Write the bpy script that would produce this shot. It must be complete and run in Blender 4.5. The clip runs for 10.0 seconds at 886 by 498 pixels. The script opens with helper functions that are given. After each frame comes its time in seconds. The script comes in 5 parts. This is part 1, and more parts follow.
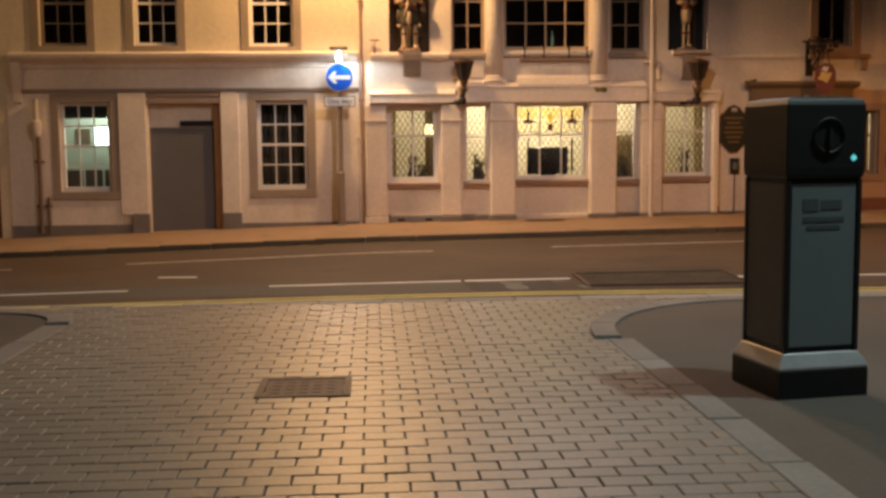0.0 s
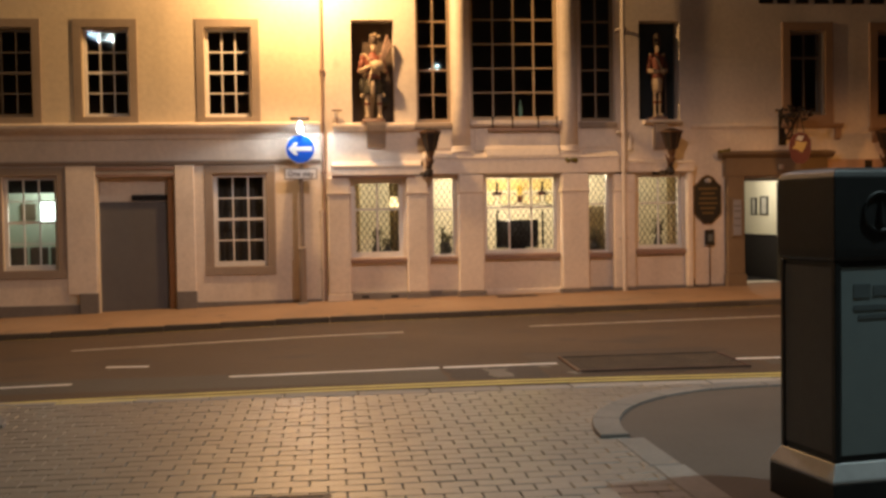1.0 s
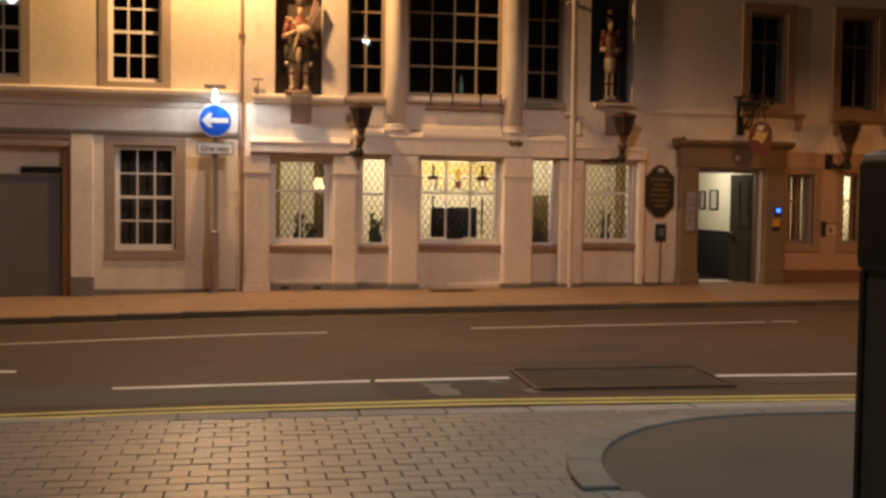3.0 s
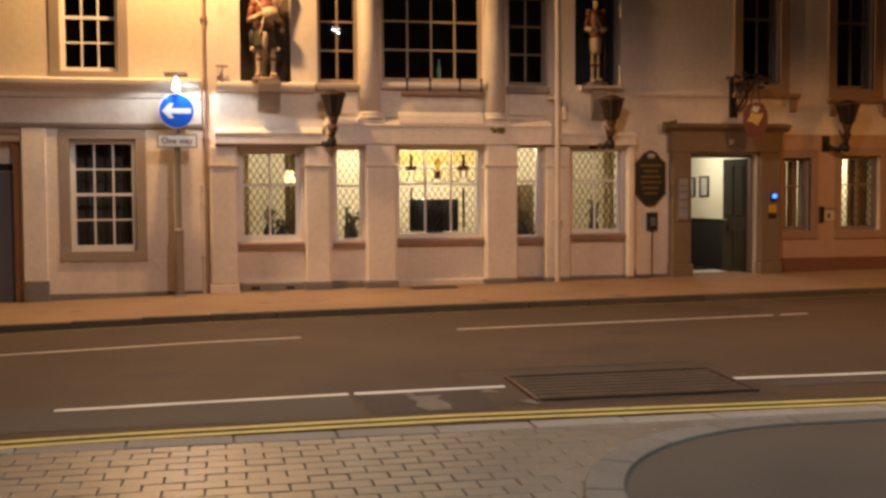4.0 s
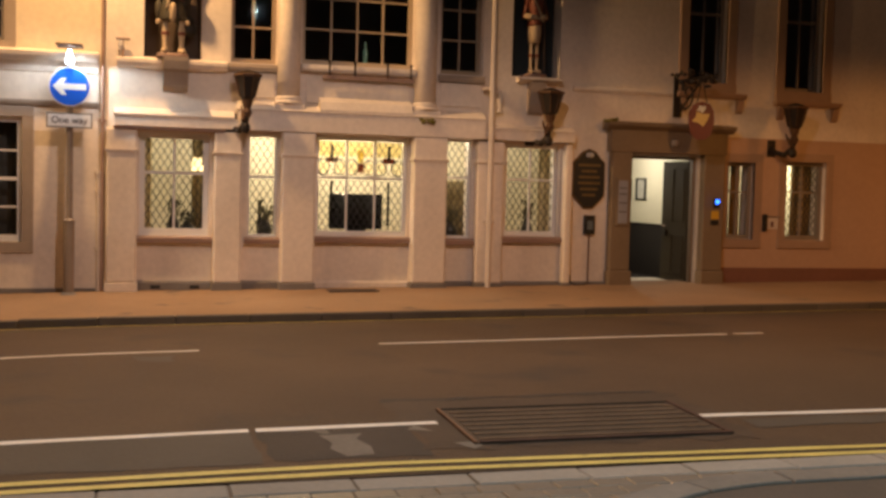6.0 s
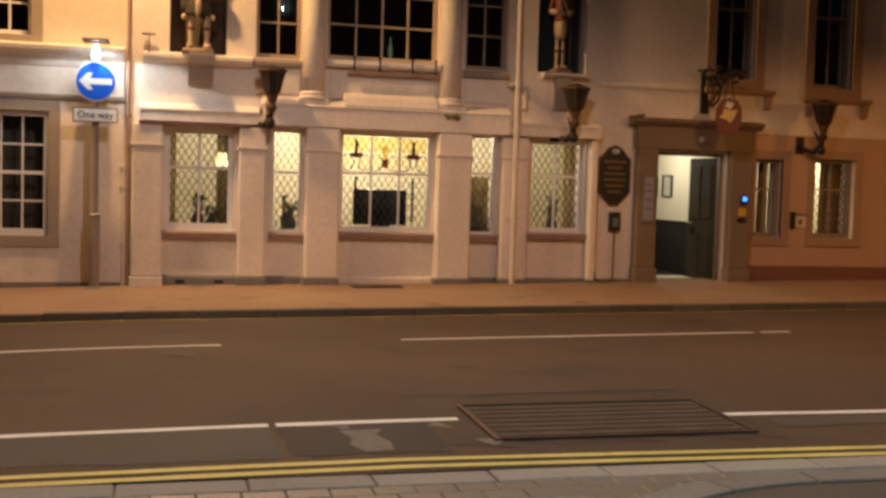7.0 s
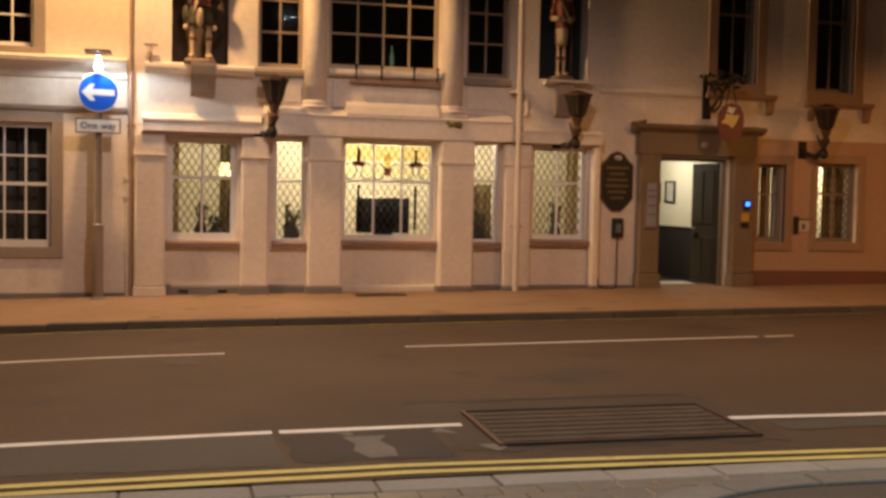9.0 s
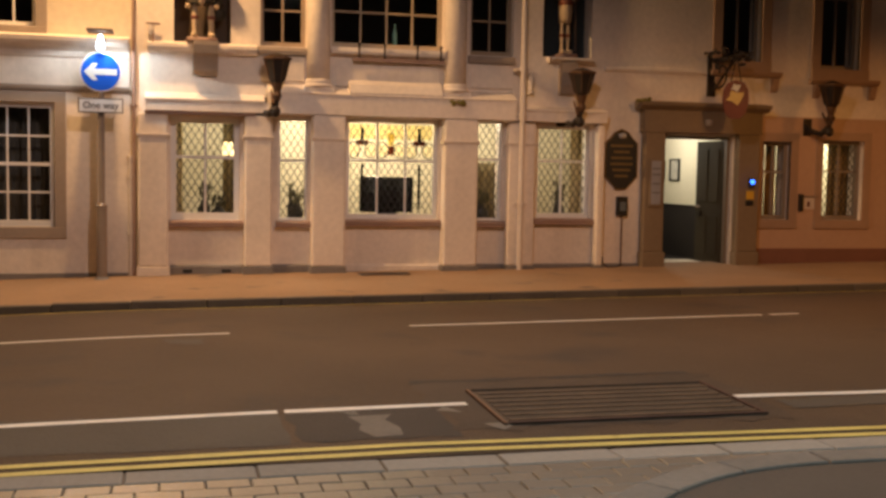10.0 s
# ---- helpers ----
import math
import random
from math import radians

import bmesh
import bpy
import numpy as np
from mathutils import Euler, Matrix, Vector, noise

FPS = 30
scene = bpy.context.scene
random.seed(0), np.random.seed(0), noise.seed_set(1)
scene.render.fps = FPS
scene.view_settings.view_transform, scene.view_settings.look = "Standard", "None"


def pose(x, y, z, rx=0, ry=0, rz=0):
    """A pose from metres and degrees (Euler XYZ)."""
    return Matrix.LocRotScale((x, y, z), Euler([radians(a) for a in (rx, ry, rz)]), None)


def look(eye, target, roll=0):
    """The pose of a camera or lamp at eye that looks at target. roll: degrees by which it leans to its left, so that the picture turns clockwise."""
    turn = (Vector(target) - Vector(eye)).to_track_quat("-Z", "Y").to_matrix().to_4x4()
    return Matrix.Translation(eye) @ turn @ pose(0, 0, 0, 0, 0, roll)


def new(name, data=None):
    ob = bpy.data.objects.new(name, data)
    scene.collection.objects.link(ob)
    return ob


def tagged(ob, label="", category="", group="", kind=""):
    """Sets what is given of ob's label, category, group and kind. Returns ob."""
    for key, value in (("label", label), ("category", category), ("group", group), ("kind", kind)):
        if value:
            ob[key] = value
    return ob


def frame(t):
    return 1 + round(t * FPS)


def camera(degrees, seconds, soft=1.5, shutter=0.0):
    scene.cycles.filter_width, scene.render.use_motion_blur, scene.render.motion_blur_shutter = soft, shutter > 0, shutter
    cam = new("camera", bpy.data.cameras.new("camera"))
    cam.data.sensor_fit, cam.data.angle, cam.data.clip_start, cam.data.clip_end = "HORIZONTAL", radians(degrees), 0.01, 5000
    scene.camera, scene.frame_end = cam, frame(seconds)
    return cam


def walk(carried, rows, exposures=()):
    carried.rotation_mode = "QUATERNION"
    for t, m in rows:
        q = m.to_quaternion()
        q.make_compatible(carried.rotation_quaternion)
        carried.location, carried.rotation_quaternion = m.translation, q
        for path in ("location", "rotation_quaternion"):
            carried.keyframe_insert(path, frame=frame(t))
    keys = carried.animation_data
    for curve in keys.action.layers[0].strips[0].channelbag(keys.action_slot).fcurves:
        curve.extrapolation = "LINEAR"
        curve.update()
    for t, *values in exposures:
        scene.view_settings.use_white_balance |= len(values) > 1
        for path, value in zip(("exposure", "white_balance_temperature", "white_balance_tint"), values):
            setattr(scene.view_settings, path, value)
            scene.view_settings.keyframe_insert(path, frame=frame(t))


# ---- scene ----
cam = camera(44.5, 10.0, soft=3.0)
PATH = [
    (0, (0.159, -22.575, 1.701), (0.285, -20.589, 1.507), -0.5),
    (0.5, (0.072, -22.057, 1.71), (0.171, -20.064, 1.573), -0.3),
    (1, (-0.015, -21.543, 1.76), (0.197, -19.555, 1.694), -0.9),
    (1.5, (-0.038, -21.007, 1.732), (0.164, -19.018, 1.68), -0.7),
    (2, (-0.094, -20.532, 1.728), (0.189, -18.553, 1.648), -0.4),
    (2.5, (-0.085, -20.011, 1.748), (0.235, -18.038, 1.674), -1.7),
    (2.7, (-0.005, -19.853, 1.734), (0.326, -17.882, 1.655), 0.3),
    (3.8, (0.151, -18.615, 1.744), (0.547, -16.657, 1.643), 0.3),
    (4, (0.205, -18.421, 1.684), (0.602, -16.464, 1.583), -0.3),
    (4.5, (0.25, -17.917, 1.675), (0.745, -15.983, 1.554), 1.4),
    (5, (0.375, -17.467, 1.692), (0.837, -15.524, 1.589), 1.0),
    (5.5, (0.512, -17.107, 1.715), (0.988, -15.169, 1.588), 0.5),
    (6, (0.458, -16.946, 1.721), (1.001, -15.024, 1.61), 1.5),
    (7.5, (0.52, -16.897, 1.698), (1.0, -14.96, 1.578), 1.8),
    (8, (0.512, -16.91, 1.703), (1.01, -14.976, 1.6), 1.4),
    (8.5, (0.51, -16.918, 1.685), (0.997, -14.979, 1.614), 1.3),
    (9, (0.516, -16.907, 1.68), (1.005, -14.971, 1.579), 1.2),
    (9.5, (0.513, -16.908, 1.68), (1.012, -14.975, 1.553), 1.2),
    (10, (0.515, -16.882, 1.679), (0.998, -14.946, 1.539), 1.0),
]
walk(cam, [(t, look(eye, target, roll)) for t, eye, target, roll in PATH], exposures=((0.0, 0.05), (0.7, 0.03), (1.0, -0.02), (1.5, -0.2), (2.0, -0.32), (2.7, -0.3), (4.0, -0.04), (5.5, -0.04), (7.5, -0.08), (10.0, -0.04)))

# ---- world and large lights ----
world = bpy.data.worlds.new("night_sky")
scene.world = world
world.use_nodes = True
wn = world.node_tree.nodes
wn["Background"].inputs["Color"].default_value = (0.6, 0.42, 0.3, 1)
wn["Background"].inputs["Strength"].default_value = 0.012


def lamp(name, kind, place, power, colour, size=0.15, aim=None, cone=None, blend=0.5):
    data = bpy.data.lights.new(name, kind)
    data.energy, data.color = power, colour
    if kind == "AREA":
        data.size = size
    else:
        data.shadow_soft_size = size
    ob = new(name, data)
    ob.matrix_world = look(place, aim) if aim else Matrix.Translation(place)
    if cone:
        data.spot_size, data.spot_blend = radians(cone), blend
    return ob


SODIUM = (1.0, 0.56, 0.23)
# sodium lantern on the facade above the one-way sign
lamp("sodium_wall_lantern", "POINT", (-0.35, -1.3, 7.0), 1280, SODIUM, 0.1)
# unseen warm white lamp added over the roadway as facade fill, with a cut-off hood
lamp("street_fill", "SPOT", (2.4, -8.6, 6.8), 900, (1.0, 0.76, 0.69), 0.1, aim=(2.4, -8.2, 0), cone=158, blend=0.4)
# unseen sodium lamps; the last three are added fill, one beamed along the facades
lamp("unseen_sodium_lamp", "SPOT", (19.5, -6.0, 4.3), 650, (1.0, 0.36, 0.07), 0.2, aim=(19.0, -6.0, 0), cone=172, blend=0.12)
lamp("unseen_sodium_lamp", "SPOT", (9.5, -6.5, 4.6), 360, (1.0, 0.45, 0.12), 0.2, aim=(9.5, -5.6, 0), cone=150, blend=0.3)
# narrow beam added to brighten left-facing pilaster edges, sparing the left house
lamp("unseen_sodium_lamp", "SPOT", (-10.5, -3.3, 6.0), 2200, (1.0, 0.6, 0.28), 0.12, aim=(7.5, 0.0, 0.1), cone=24, blend=0.6)
lamp("unseen_sodium_lamp", "POINT", (-11.0, -6.0, 7.2), 260, (1.0, 0.6, 0.27), 0.2)
# cool white lantern on a column beside the information pillar
lamp("white_street_lantern", "SPOT", (5.6, -16.2, 7.4), 1100, (0.8, 1.0, 0.99), 0.07, aim=(4.8, -16.4, 0), cone=125, blend=0.35)
lamp("white_street_lantern", "POINT", (3.9, -16.75, 7.0), 22, (0.8, 0.97, 1.0), 0.04)
# cluster of small white lanterns across the square, mirrored in the upper windows
for x, z in ((-8.0, 8.2), (-7.75, 8.0), (-7.4, 7.95)):
    lamp("white_cluster_lantern", "POINT", (x, -16.5, z), 40, (0.8, 0.95, 1.0), 0.07)

# ---- materials ----


def mat(name, base, rough=0.8, metal=0.0, var=0.18, big=0.8, fine=14.0, bump=0.15, spots=None, spot_at=0.62, per_piece=0.0, emit=None, power=0.0, streak=0.0):
    m = bpy.data.materials.new(name)
    m.use_nodes = True
    n, l = m.node_tree.nodes, m.node_tree.links
    b = n["Principled BSDF"]
    b.inputs["Roughness"].default_value = rough
    b.inputs["Metallic"].default_value = metal
    geo = n.new("ShaderNodeNewGeometry")
    a = n.new("ShaderNodeTexNoise")
    a.inputs["Scale"].default_value, a.inputs["Detail"].default_value = big, 6.0
    f = n.new("ShaderNodeTexNoise")
    f.inputs["Scale"].default_value, f.inputs["Detail"].default_value = fine, 5.0
    for t in (a, f):
        l.new(geo.outputs["Position"], t.inputs["Vector"])
    mix = n.new("ShaderNodeMath")
    mix.operation = "MULTIPLY_ADD"
    l.new(f.outputs["Fac"], mix.inputs[0])
    mix.inputs[1].default_value = 0.6
    l.new(a.outputs["Fac"], mix.inputs[2])
    ramp = n.new("ShaderNodeMapRange")
    l.new(mix.outputs[0], ramp.inputs["Value"])
    ramp.inputs["From Min"].default_value, ramp.inputs["From Max"].default_value = 0.45, 1.15
    ramp.inputs["To Min"].default_value, ramp.inputs["To Max"].default_value = 1.0 - var, 1.0 + var
    value = ramp.outputs["Result"]
    if per_piece:
        info = n.new("ShaderNodeObjectInfo")
        isl = n.new("ShaderNodeMath")
        isl.operation = "ADD"
        l.new(info.outputs["Random"], isl.inputs[0])
        l.new(geo.outputs["Random Per Island"], isl.inputs[1])
        fr = n.new("ShaderNodeMath")
        fr.operation = "FRACT"
        l.new(isl.outputs[0], fr.inputs[0])
        pr = n.new("ShaderNodeMapRange")
        l.new(fr.outputs[0], pr.inputs["Value"])
        pr.inputs["To Min"].default_value, pr.inputs["To Max"].default_value = 1.0 - per_piece, 1.0 + per_piece
        mul = n.new("ShaderNodeMath")
        mul.operation = "MULTIPLY"
        l.new(value, mul.inputs[0])
        l.new(pr.outputs["Result"], mul.inputs[1])
        value = mul.outputs[0]
    if streak:
        # rain streaks, long in z
        mp, sn, sm = n.new("ShaderNodeMapping"), n.new("ShaderNodeTexNoise"), n.new("ShaderNodeMapRange")
        mp.inputs["Scale"].default_value = (1.7, 1.7, 0.22)
        l.new(geo.outputs["Position"], mp.inputs["Vector"])
        l.new(mp.outputs["Vector"], sn.inputs["Vector"])
        sn.inputs["Scale"].default_value, sn.inputs["Detail"].default_value = 1.0, 5.0
        l.new(sn.outputs["Fac"], sm.inputs["Value"])
        sm.inputs["From Min"].default_value, sm.inputs["From Max"].default_value = 0.52, 0.75
        sm.inputs["To Min"].default_value, sm.inputs["To Max"].default_value = 1.0, 1.0 - streak
        ml = n.new("ShaderNodeMath")
        ml.operation = "MULTIPLY"
        l.new(value, ml.inputs[0])
        l.new(sm.outputs["Result"], ml.inputs[1])
        value = ml.outputs[0]
    tint = n.new("ShaderNodeVectorMath")
    tint.operation = "SCALE"
    tint.inputs[0].default_value = base
    l.new(value, tint.inputs["Scale"])
    colour = tint.outputs["Vector"]
    if spots:
        s = n.new("ShaderNodeTexNoise")
        s.inputs["Scale"].default_value, s.inputs["Detail"].default_value = big * 2.3, 7.0
        l.new(geo.outputs["Position"], s.inputs["Vector"])
        sr = n.new("ShaderNodeMapRange")
        l.new(s.outputs["Fac"], sr.inputs["Value"])
        sr.inputs["From Min"].default_value, sr.inputs["From Max"].default_value = spot_at, spot_at + 0.12
        mx = n.new("ShaderNodeMix")
        mx.data_type = "RGBA"
        l.new(sr.outputs["Result"], mx.inputs["Factor"])
        l.new(colour, mx.inputs["A"])
        mx.inputs["B"].default_value = (*spots, 1)
        colour = mx.outputs["Result"]
    l.new(colour, b.inputs["Base Color"])
    if bump:
        bp = n.new("ShaderNodeBump")
        bp.inputs["Strength"].default_value, bp.inputs["Distance"].default_value = bump, 0.01
        l.new(f.outputs["Fac"], bp.inputs["Height"])
        l.new(bp.outputs["Normal"], b.inputs["Normal"])
    if emit:
        b.inputs["Emission Color"].default_value, b.inputs["Emission Strength"].default_value = (*emit, 1), power
    return m


def glass(name, tint=(1, 1, 1), gloss=1.0, rough=0.02):
    m = bpy.data.materials.new(name)
    m.use_nodes = True
    n, l = m.node_tree.nodes, m.node_tree.links
    n.remove(n["Principled BSDF"])
    tr, gl, fr, mx = (n.new("ShaderNodeBsdfTransparent"), n.new("ShaderNodeBsdfGlossy"), n.new("ShaderNodeFresnel"), n.new("ShaderNodeMixShader"))
    tr.inputs["Color"].default_value = (*tint, 1)
    gl.inputs["Roughness"].default_value = rough
    gl.inputs["Color"].default_value = (gloss, gloss, gloss, 1)
    fr.inputs["IOR"].default_value = 1.5
    noi, bp = n.new("ShaderNodeTexNoise"), n.new("ShaderNodeBump")
    noi.inputs["Scale"].default_value = 1.7
    bp.inputs["Strength"].default_value, bp.inputs["Distance"].default_value = 0.06, 0.02
    l.new(noi.outputs["Fac"], bp.inputs["Height"])
    l.new(bp.outputs["Normal"], gl.inputs["Normal"])
    l.new(fr.outputs["Fac"], mx.inputs["Fac"])
    l.new(tr.outputs["BSDF"], mx.inputs[1])
    l.new(gl.outputs["BSDF"], mx.inputs[2])
    l.new(mx.outputs["Shader"], n["Material Output"].inputs["Surface"])
    return m


M = {
    "asphalt": mat("asphalt", (0.074, 0.046, 0.026), 0.85, var=0.42, big=0.35, fine=40, bump=0.6, spots=(0.05, 0.036, 0.026), spot_at=0.58),
    "asphalt_dark": mat("asphalt_dark", (0.042, 0.034, 0.028), 0.85, var=0.3, big=0.9, fine=45, bump=0.5),
    "asphalt_path": mat("asphalt_path", (0.09, 0.074, 0.06), 0.9, var=0.25, big=0.7, fine=35, bump=0.5),
    "pavement": mat("pavement", (0.31, 0.2, 0.115), 0.85, var=0.25, big=0.6, fine=18, bump=0.3, spots=(0.12, 0.095, 0.075)),
    "kerb": mat("kerb_stone", (0.1, 0.085, 0.07), 0.8, var=0.25, big=1.5, fine=25, bump=0.4, per_piece=0.15),
    "edging": mat("edging_stone", (0.27, 0.25, 0.22), 0.85, var=0.22, big=1.2, fine=25, bump=0.3, per_piece=0.12),
    "paver": mat("paver", (0.218, 0.186, 0.15), 0.42, var=0.2, big=0.7, fine=30, bump=0.35, per_piece=0.06),
    "bedding": mat("joint_sand", (0.195, 0.16, 0.125), 0.95, var=0.2),
    "line_white": mat("road_paint_white", (0.72, 0.69, 0.63), 0.7, var=0.15, big=3, fine=30, spots=(0.25, 0.22, 0.19), spot_at=0.68),
    "line_yellow": mat("road_paint_yellow", (0.6, 0.5, 0.15), 0.7, var=0.2, big=3, fine=30, spots=(0.25, 0.19, 0.06), spot_at=0.66),
    "render_cream": mat("painted_render_cream", (0.68, 0.59, 0.45), 0.85, var=0.18, big=0.6, fine=11, bump=0.45, spots=(0.52, 0.45, 0.34), spot_at=0.64, streak=0.1),
    "render_white": mat("painted_render_white", (0.75, 0.67, 0.58), 0.8, var=0.18, big=0.8, fine=12, bump=0.4, spots=(0.58, 0.52, 0.45), spot_at=0.66, streak=0.1),
    "render_brown": mat("painted_render_brown", (0.36, 0.24, 0.16), 0.8, var=0.12, big=0.7, fine=10, bump=0.15),
    "stone_grey": mat("painted_stone_grey", (0.32, 0.26, 0.21), 0.8, var=0.14, big=1.2, fine=14, bump=0.2),
    "plinth_grey": mat("plinth_grey", (0.2, 0.185, 0.175), 0.8, var=0.2, big=1.4, fine=16, bump=0.25),
    "plinth_red": mat("plinth_red", (0.2, 0.09, 0.06), 0.8, var=0.15, big=1.2, fine=16, bump=0.2),
    "paint_white": mat("gloss_paint_white", (0.76, 0.74, 0.72), 0.4, var=0.06, big=2, fine=20, bump=0.05),
    # darker joinery paint: weak light far from the lamp is put into it
    "paint_dim": mat("gloss_paint_dimmed", (0.25, 0.2, 0.15), 0.5, var=0.1, big=2, fine=20, bump=0.05),
    "stone_sill": mat("sill_brown", (0.3, 0.2, 0.16), 0.7, var=0.14, big=2, fine=20, bump=0.15),
    "board_grey": mat("hoarding_board_grey", (0.133, 0.133, 0.140), 0.7, var=0.1, big=1.1, fine=8, bump=0.08),
    "wood": mat("varnished_wood", (0.3, 0.15, 0.06), 0.5, var=0.2, big=2, fine=12, bump=0.1),
    "iron": mat("black_iron", (0.026, 0.02, 0.016), 0.5, metal=0.4, var=0.3, big=3, fine=30, bump=0.15),
    "iron_worn": mat("worn_iron", (0.1, 0.055, 0.03), 0.6, metal=0.5, var=0.4, big=3, fine=25, bump=0.2),
    "pipe_paint": mat("pipe_paint", (0.62, 0.55, 0.48), 0.6, var=0.12, big=2, fine=18, bump=0.1),
    "pipe_brown": mat("pipe_brown", (0.16, 0.1, 0.07), 0.6, var=0.15, big=2, fine=18, bump=0.1),
    "pole_grey": mat("galvanised_pole", (0.27, 0.22, 0.18), 0.6, metal=0.2, var=0.15, big=3, fine=25, bump=0.08),
    "sign_blue": mat("sign_blue", (0.008, 0.11, 0.68), 0.35, var=0.05, big=3, fine=15, bump=0.0),
    "sign_white": mat("sign_white", (0.8, 0.8, 0.8), 0.4, var=0.04, big=3, fine=15, bump=0.0),
    "black": mat("black_paint", (0.012, 0.012, 0.013), 0.5, var=0.2, bump=0.05),
    "niche_dark": mat("niche_dark", (0.08, 0.055, 0.038), 0.8, var=0.2, bump=0.1),
    # unlit rooms: their gloom is put into a dark plaster colour
    "room_unlit": mat("unlit_room_plaster", (0.09, 0.08, 0.07), 0.9, var=0.1, bump=0.05),
    "room_cream": mat("room_plaster_cream", (0.72, 0.66, 0.5), 0.8, var=0.06, bump=0.05),
    "room_green": mat("room_plaster_pale_green", (0.6, 0.68, 0.58), 0.8, var=0.06, bump=0.05),
    "room_floor": mat("room_floor", (0.16, 0.1, 0.06), 0.6, var=0.2, bump=0.1),
    "lead": mat("lead_came", (0.04, 0.038, 0.035), 0.6, metal=0.3, var=0.2, bump=0.05),
    "niche_teal": mat("niche_teal", (0.03, 0.04, 0.045), 0.8, var=0.2, bump=0.1),
    "statue_red": mat("statue_paint_red", (0.2, 0.06, 0.035), 0.6, var=0.25, big=3, fine=20, bump=0.1),
    "statue_pale": mat("statue_paint_pale", (0.46, 0.36, 0.24), 0.6, var=0.2, big=4, fine=20, bump=0.1),
    "statue_dark": mat("statue_paint_dark", (0.07, 0.045, 0.03), 0.6, var=0.25, big=4, fine=20, bump=0.1),
    "gilt": mat("gilt_paint", (0.16, 0.11, 0.045), 0.45, metal=0.3, var=0.2, bump=0.05),
    "sign_red": mat("sign_red", (0.11, 0.02, 0.013), 0.45, var=0.2, big=3, fine=20, bump=0.05),
    "door_paint": mat("door_paint_grey_green", (0.045, 0.034, 0.016), 0.8, var=0.12, big=2, fine=15, bump=0.06),
    "case_brown": mat("doorcase_paint", (0.19, 0.14, 0.09), 0.7, var=0.14, big=1.5, fine=15, bump=0.12),
    "dado": mat("dark_dado_panel", (0.014, 0.009, 0.007), 0.8, var=0.2, bump=0.05),
    "mat_lit": mat("door_mat_lit", (0.75, 0.7, 0.6), 0.9, var=0.15, big=3, fine=40, bump=0.3),
    "picture": mat("picture_print", (0.5, 0.47, 0.4), 0.6, var=0.35, big=6, fine=20, bump=0.0),
    "notice": mat("notice_paper", (0.27, 0.28, 0.32), 0.4, var=0.12, big=4, fine=12, bump=0.0),
    "yellow": mat("yellow_plastic", (0.6, 0.36, 0.03), 0.5, var=0.1, bump=0.0),
    "led_blue": mat("blue_light", (0.05, 0.15, 0.8), 0.5, emit=(0.03, 0.16, 1.0), power=5.0),
    "glow_cyan": mat("cyan_glow", (0.1, 0.5, 0.55), 0.5, emit=(0.15, 0.75, 0.8), power=0.7),
    "bulb": mat("lit_bulb", (0.8, 0.85, 1.0), 0.5, emit=(0.85, 0.93, 1.0), power=14.0),
    "strip": mat("lit_strip", (0.8, 1.0, 0.9), 0.5, emit=(0.8, 1.0, 0.88), power=4.0),
    "tv": mat("television_black", (0.01, 0.01, 0.012), 0.25, var=0.1, bump=0.0),
    "vase": mat("dark_glaze", (0.03, 0.025, 0.02), 0.3, var=0.2, bump=0.0),
    "leaf": mat("dried_leaf", (0.09, 0.08, 0.035), 0.7, var=0.3, bump=0.0),
    "curtain": mat("curtain_cloth", (0.32, 0.2, 0.08), 0.9, var=0.2, big=3, fine=25, bump=0.2),
    "curtain_tan": mat("curtain_tan", (0.26, 0.2, 0.1), 0.9, var=0.25, big=3, fine=25, bump=0.2),
    "curtain_pale": mat("curtain_pale", (0.62, 0.5, 0.28), 0.9, var=0.2, big=3, fine=25, bump=0.2),
    "panel_teal": mat("pillar_panel", (0.24, 0.3, 0.31), 0.35, var=0.1, big=1.5, fine=9, bump=0.02),
    "pillar_dark": mat("pillar_black", (0.018, 0.02, 0.021), 0.5, metal=0.1, var=0.25, big=2.5, fine=20, bump=0.08),
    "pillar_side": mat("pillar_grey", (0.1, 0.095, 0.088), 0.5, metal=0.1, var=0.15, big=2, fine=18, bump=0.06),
    "pillar_skirt": mat("pillar_skirt", (0.5, 0.5, 0.5), 0.35, metal=0.3, var=0.15, big=3, fine=20, bump=0.05),
    "pillar_print": mat("pillar_print", (0.13, 0.16, 0.17), 0.4, var=0.1, bump=0.0),
    "cover_iron": mat("cover_iron", (0.12, 0.085, 0.06), 0.7, metal=0.3, var=0.3, big=4, fine=40, bump=0.4),
    "patch_pale": mat("repair_pale", (0.16, 0.14, 0.115), 0.9, var=0.25, big=4, fine=30, bump=0.3),
    "glass_straw": glass("glass_straw", (0.93, 0.87, 0.64), 0.6),
    "glass_amber": glass("glass_amber", (0.85, 0.76, 0.4), 0.6),
    "glass_red": glass("glass_red", (0.38, 0.16, 0.08), 0.6),
    "glass_dark": glass("glass_dark", (0.12, 0.13, 0.1), 0.6),
    "gilt_dark": mat("dull_gilt", (0.16, 0.1, 0.04), 0.5, metal=0.5, var=0.2, bump=0.05),
    "render_peach": mat("painted_render_peach", (0.5, 0.33, 0.22), 0.85, var=0.1, big=0.6, fine=10, bump=0.15),
    "bottle": mat("green_bottle", (0.25, 0.5, 0.38), 0.15, var=0.05, bump=0.0),
    "glass_amber_pale": glass("glass_pale", (1.0, 0.97, 0.85), 0.6),
    "asphalt_grey": mat("asphalt_grey", (0.074, 0.063, 0.05), 0.85, var=0.25, big=0.8, fine=42, bump=0.5),
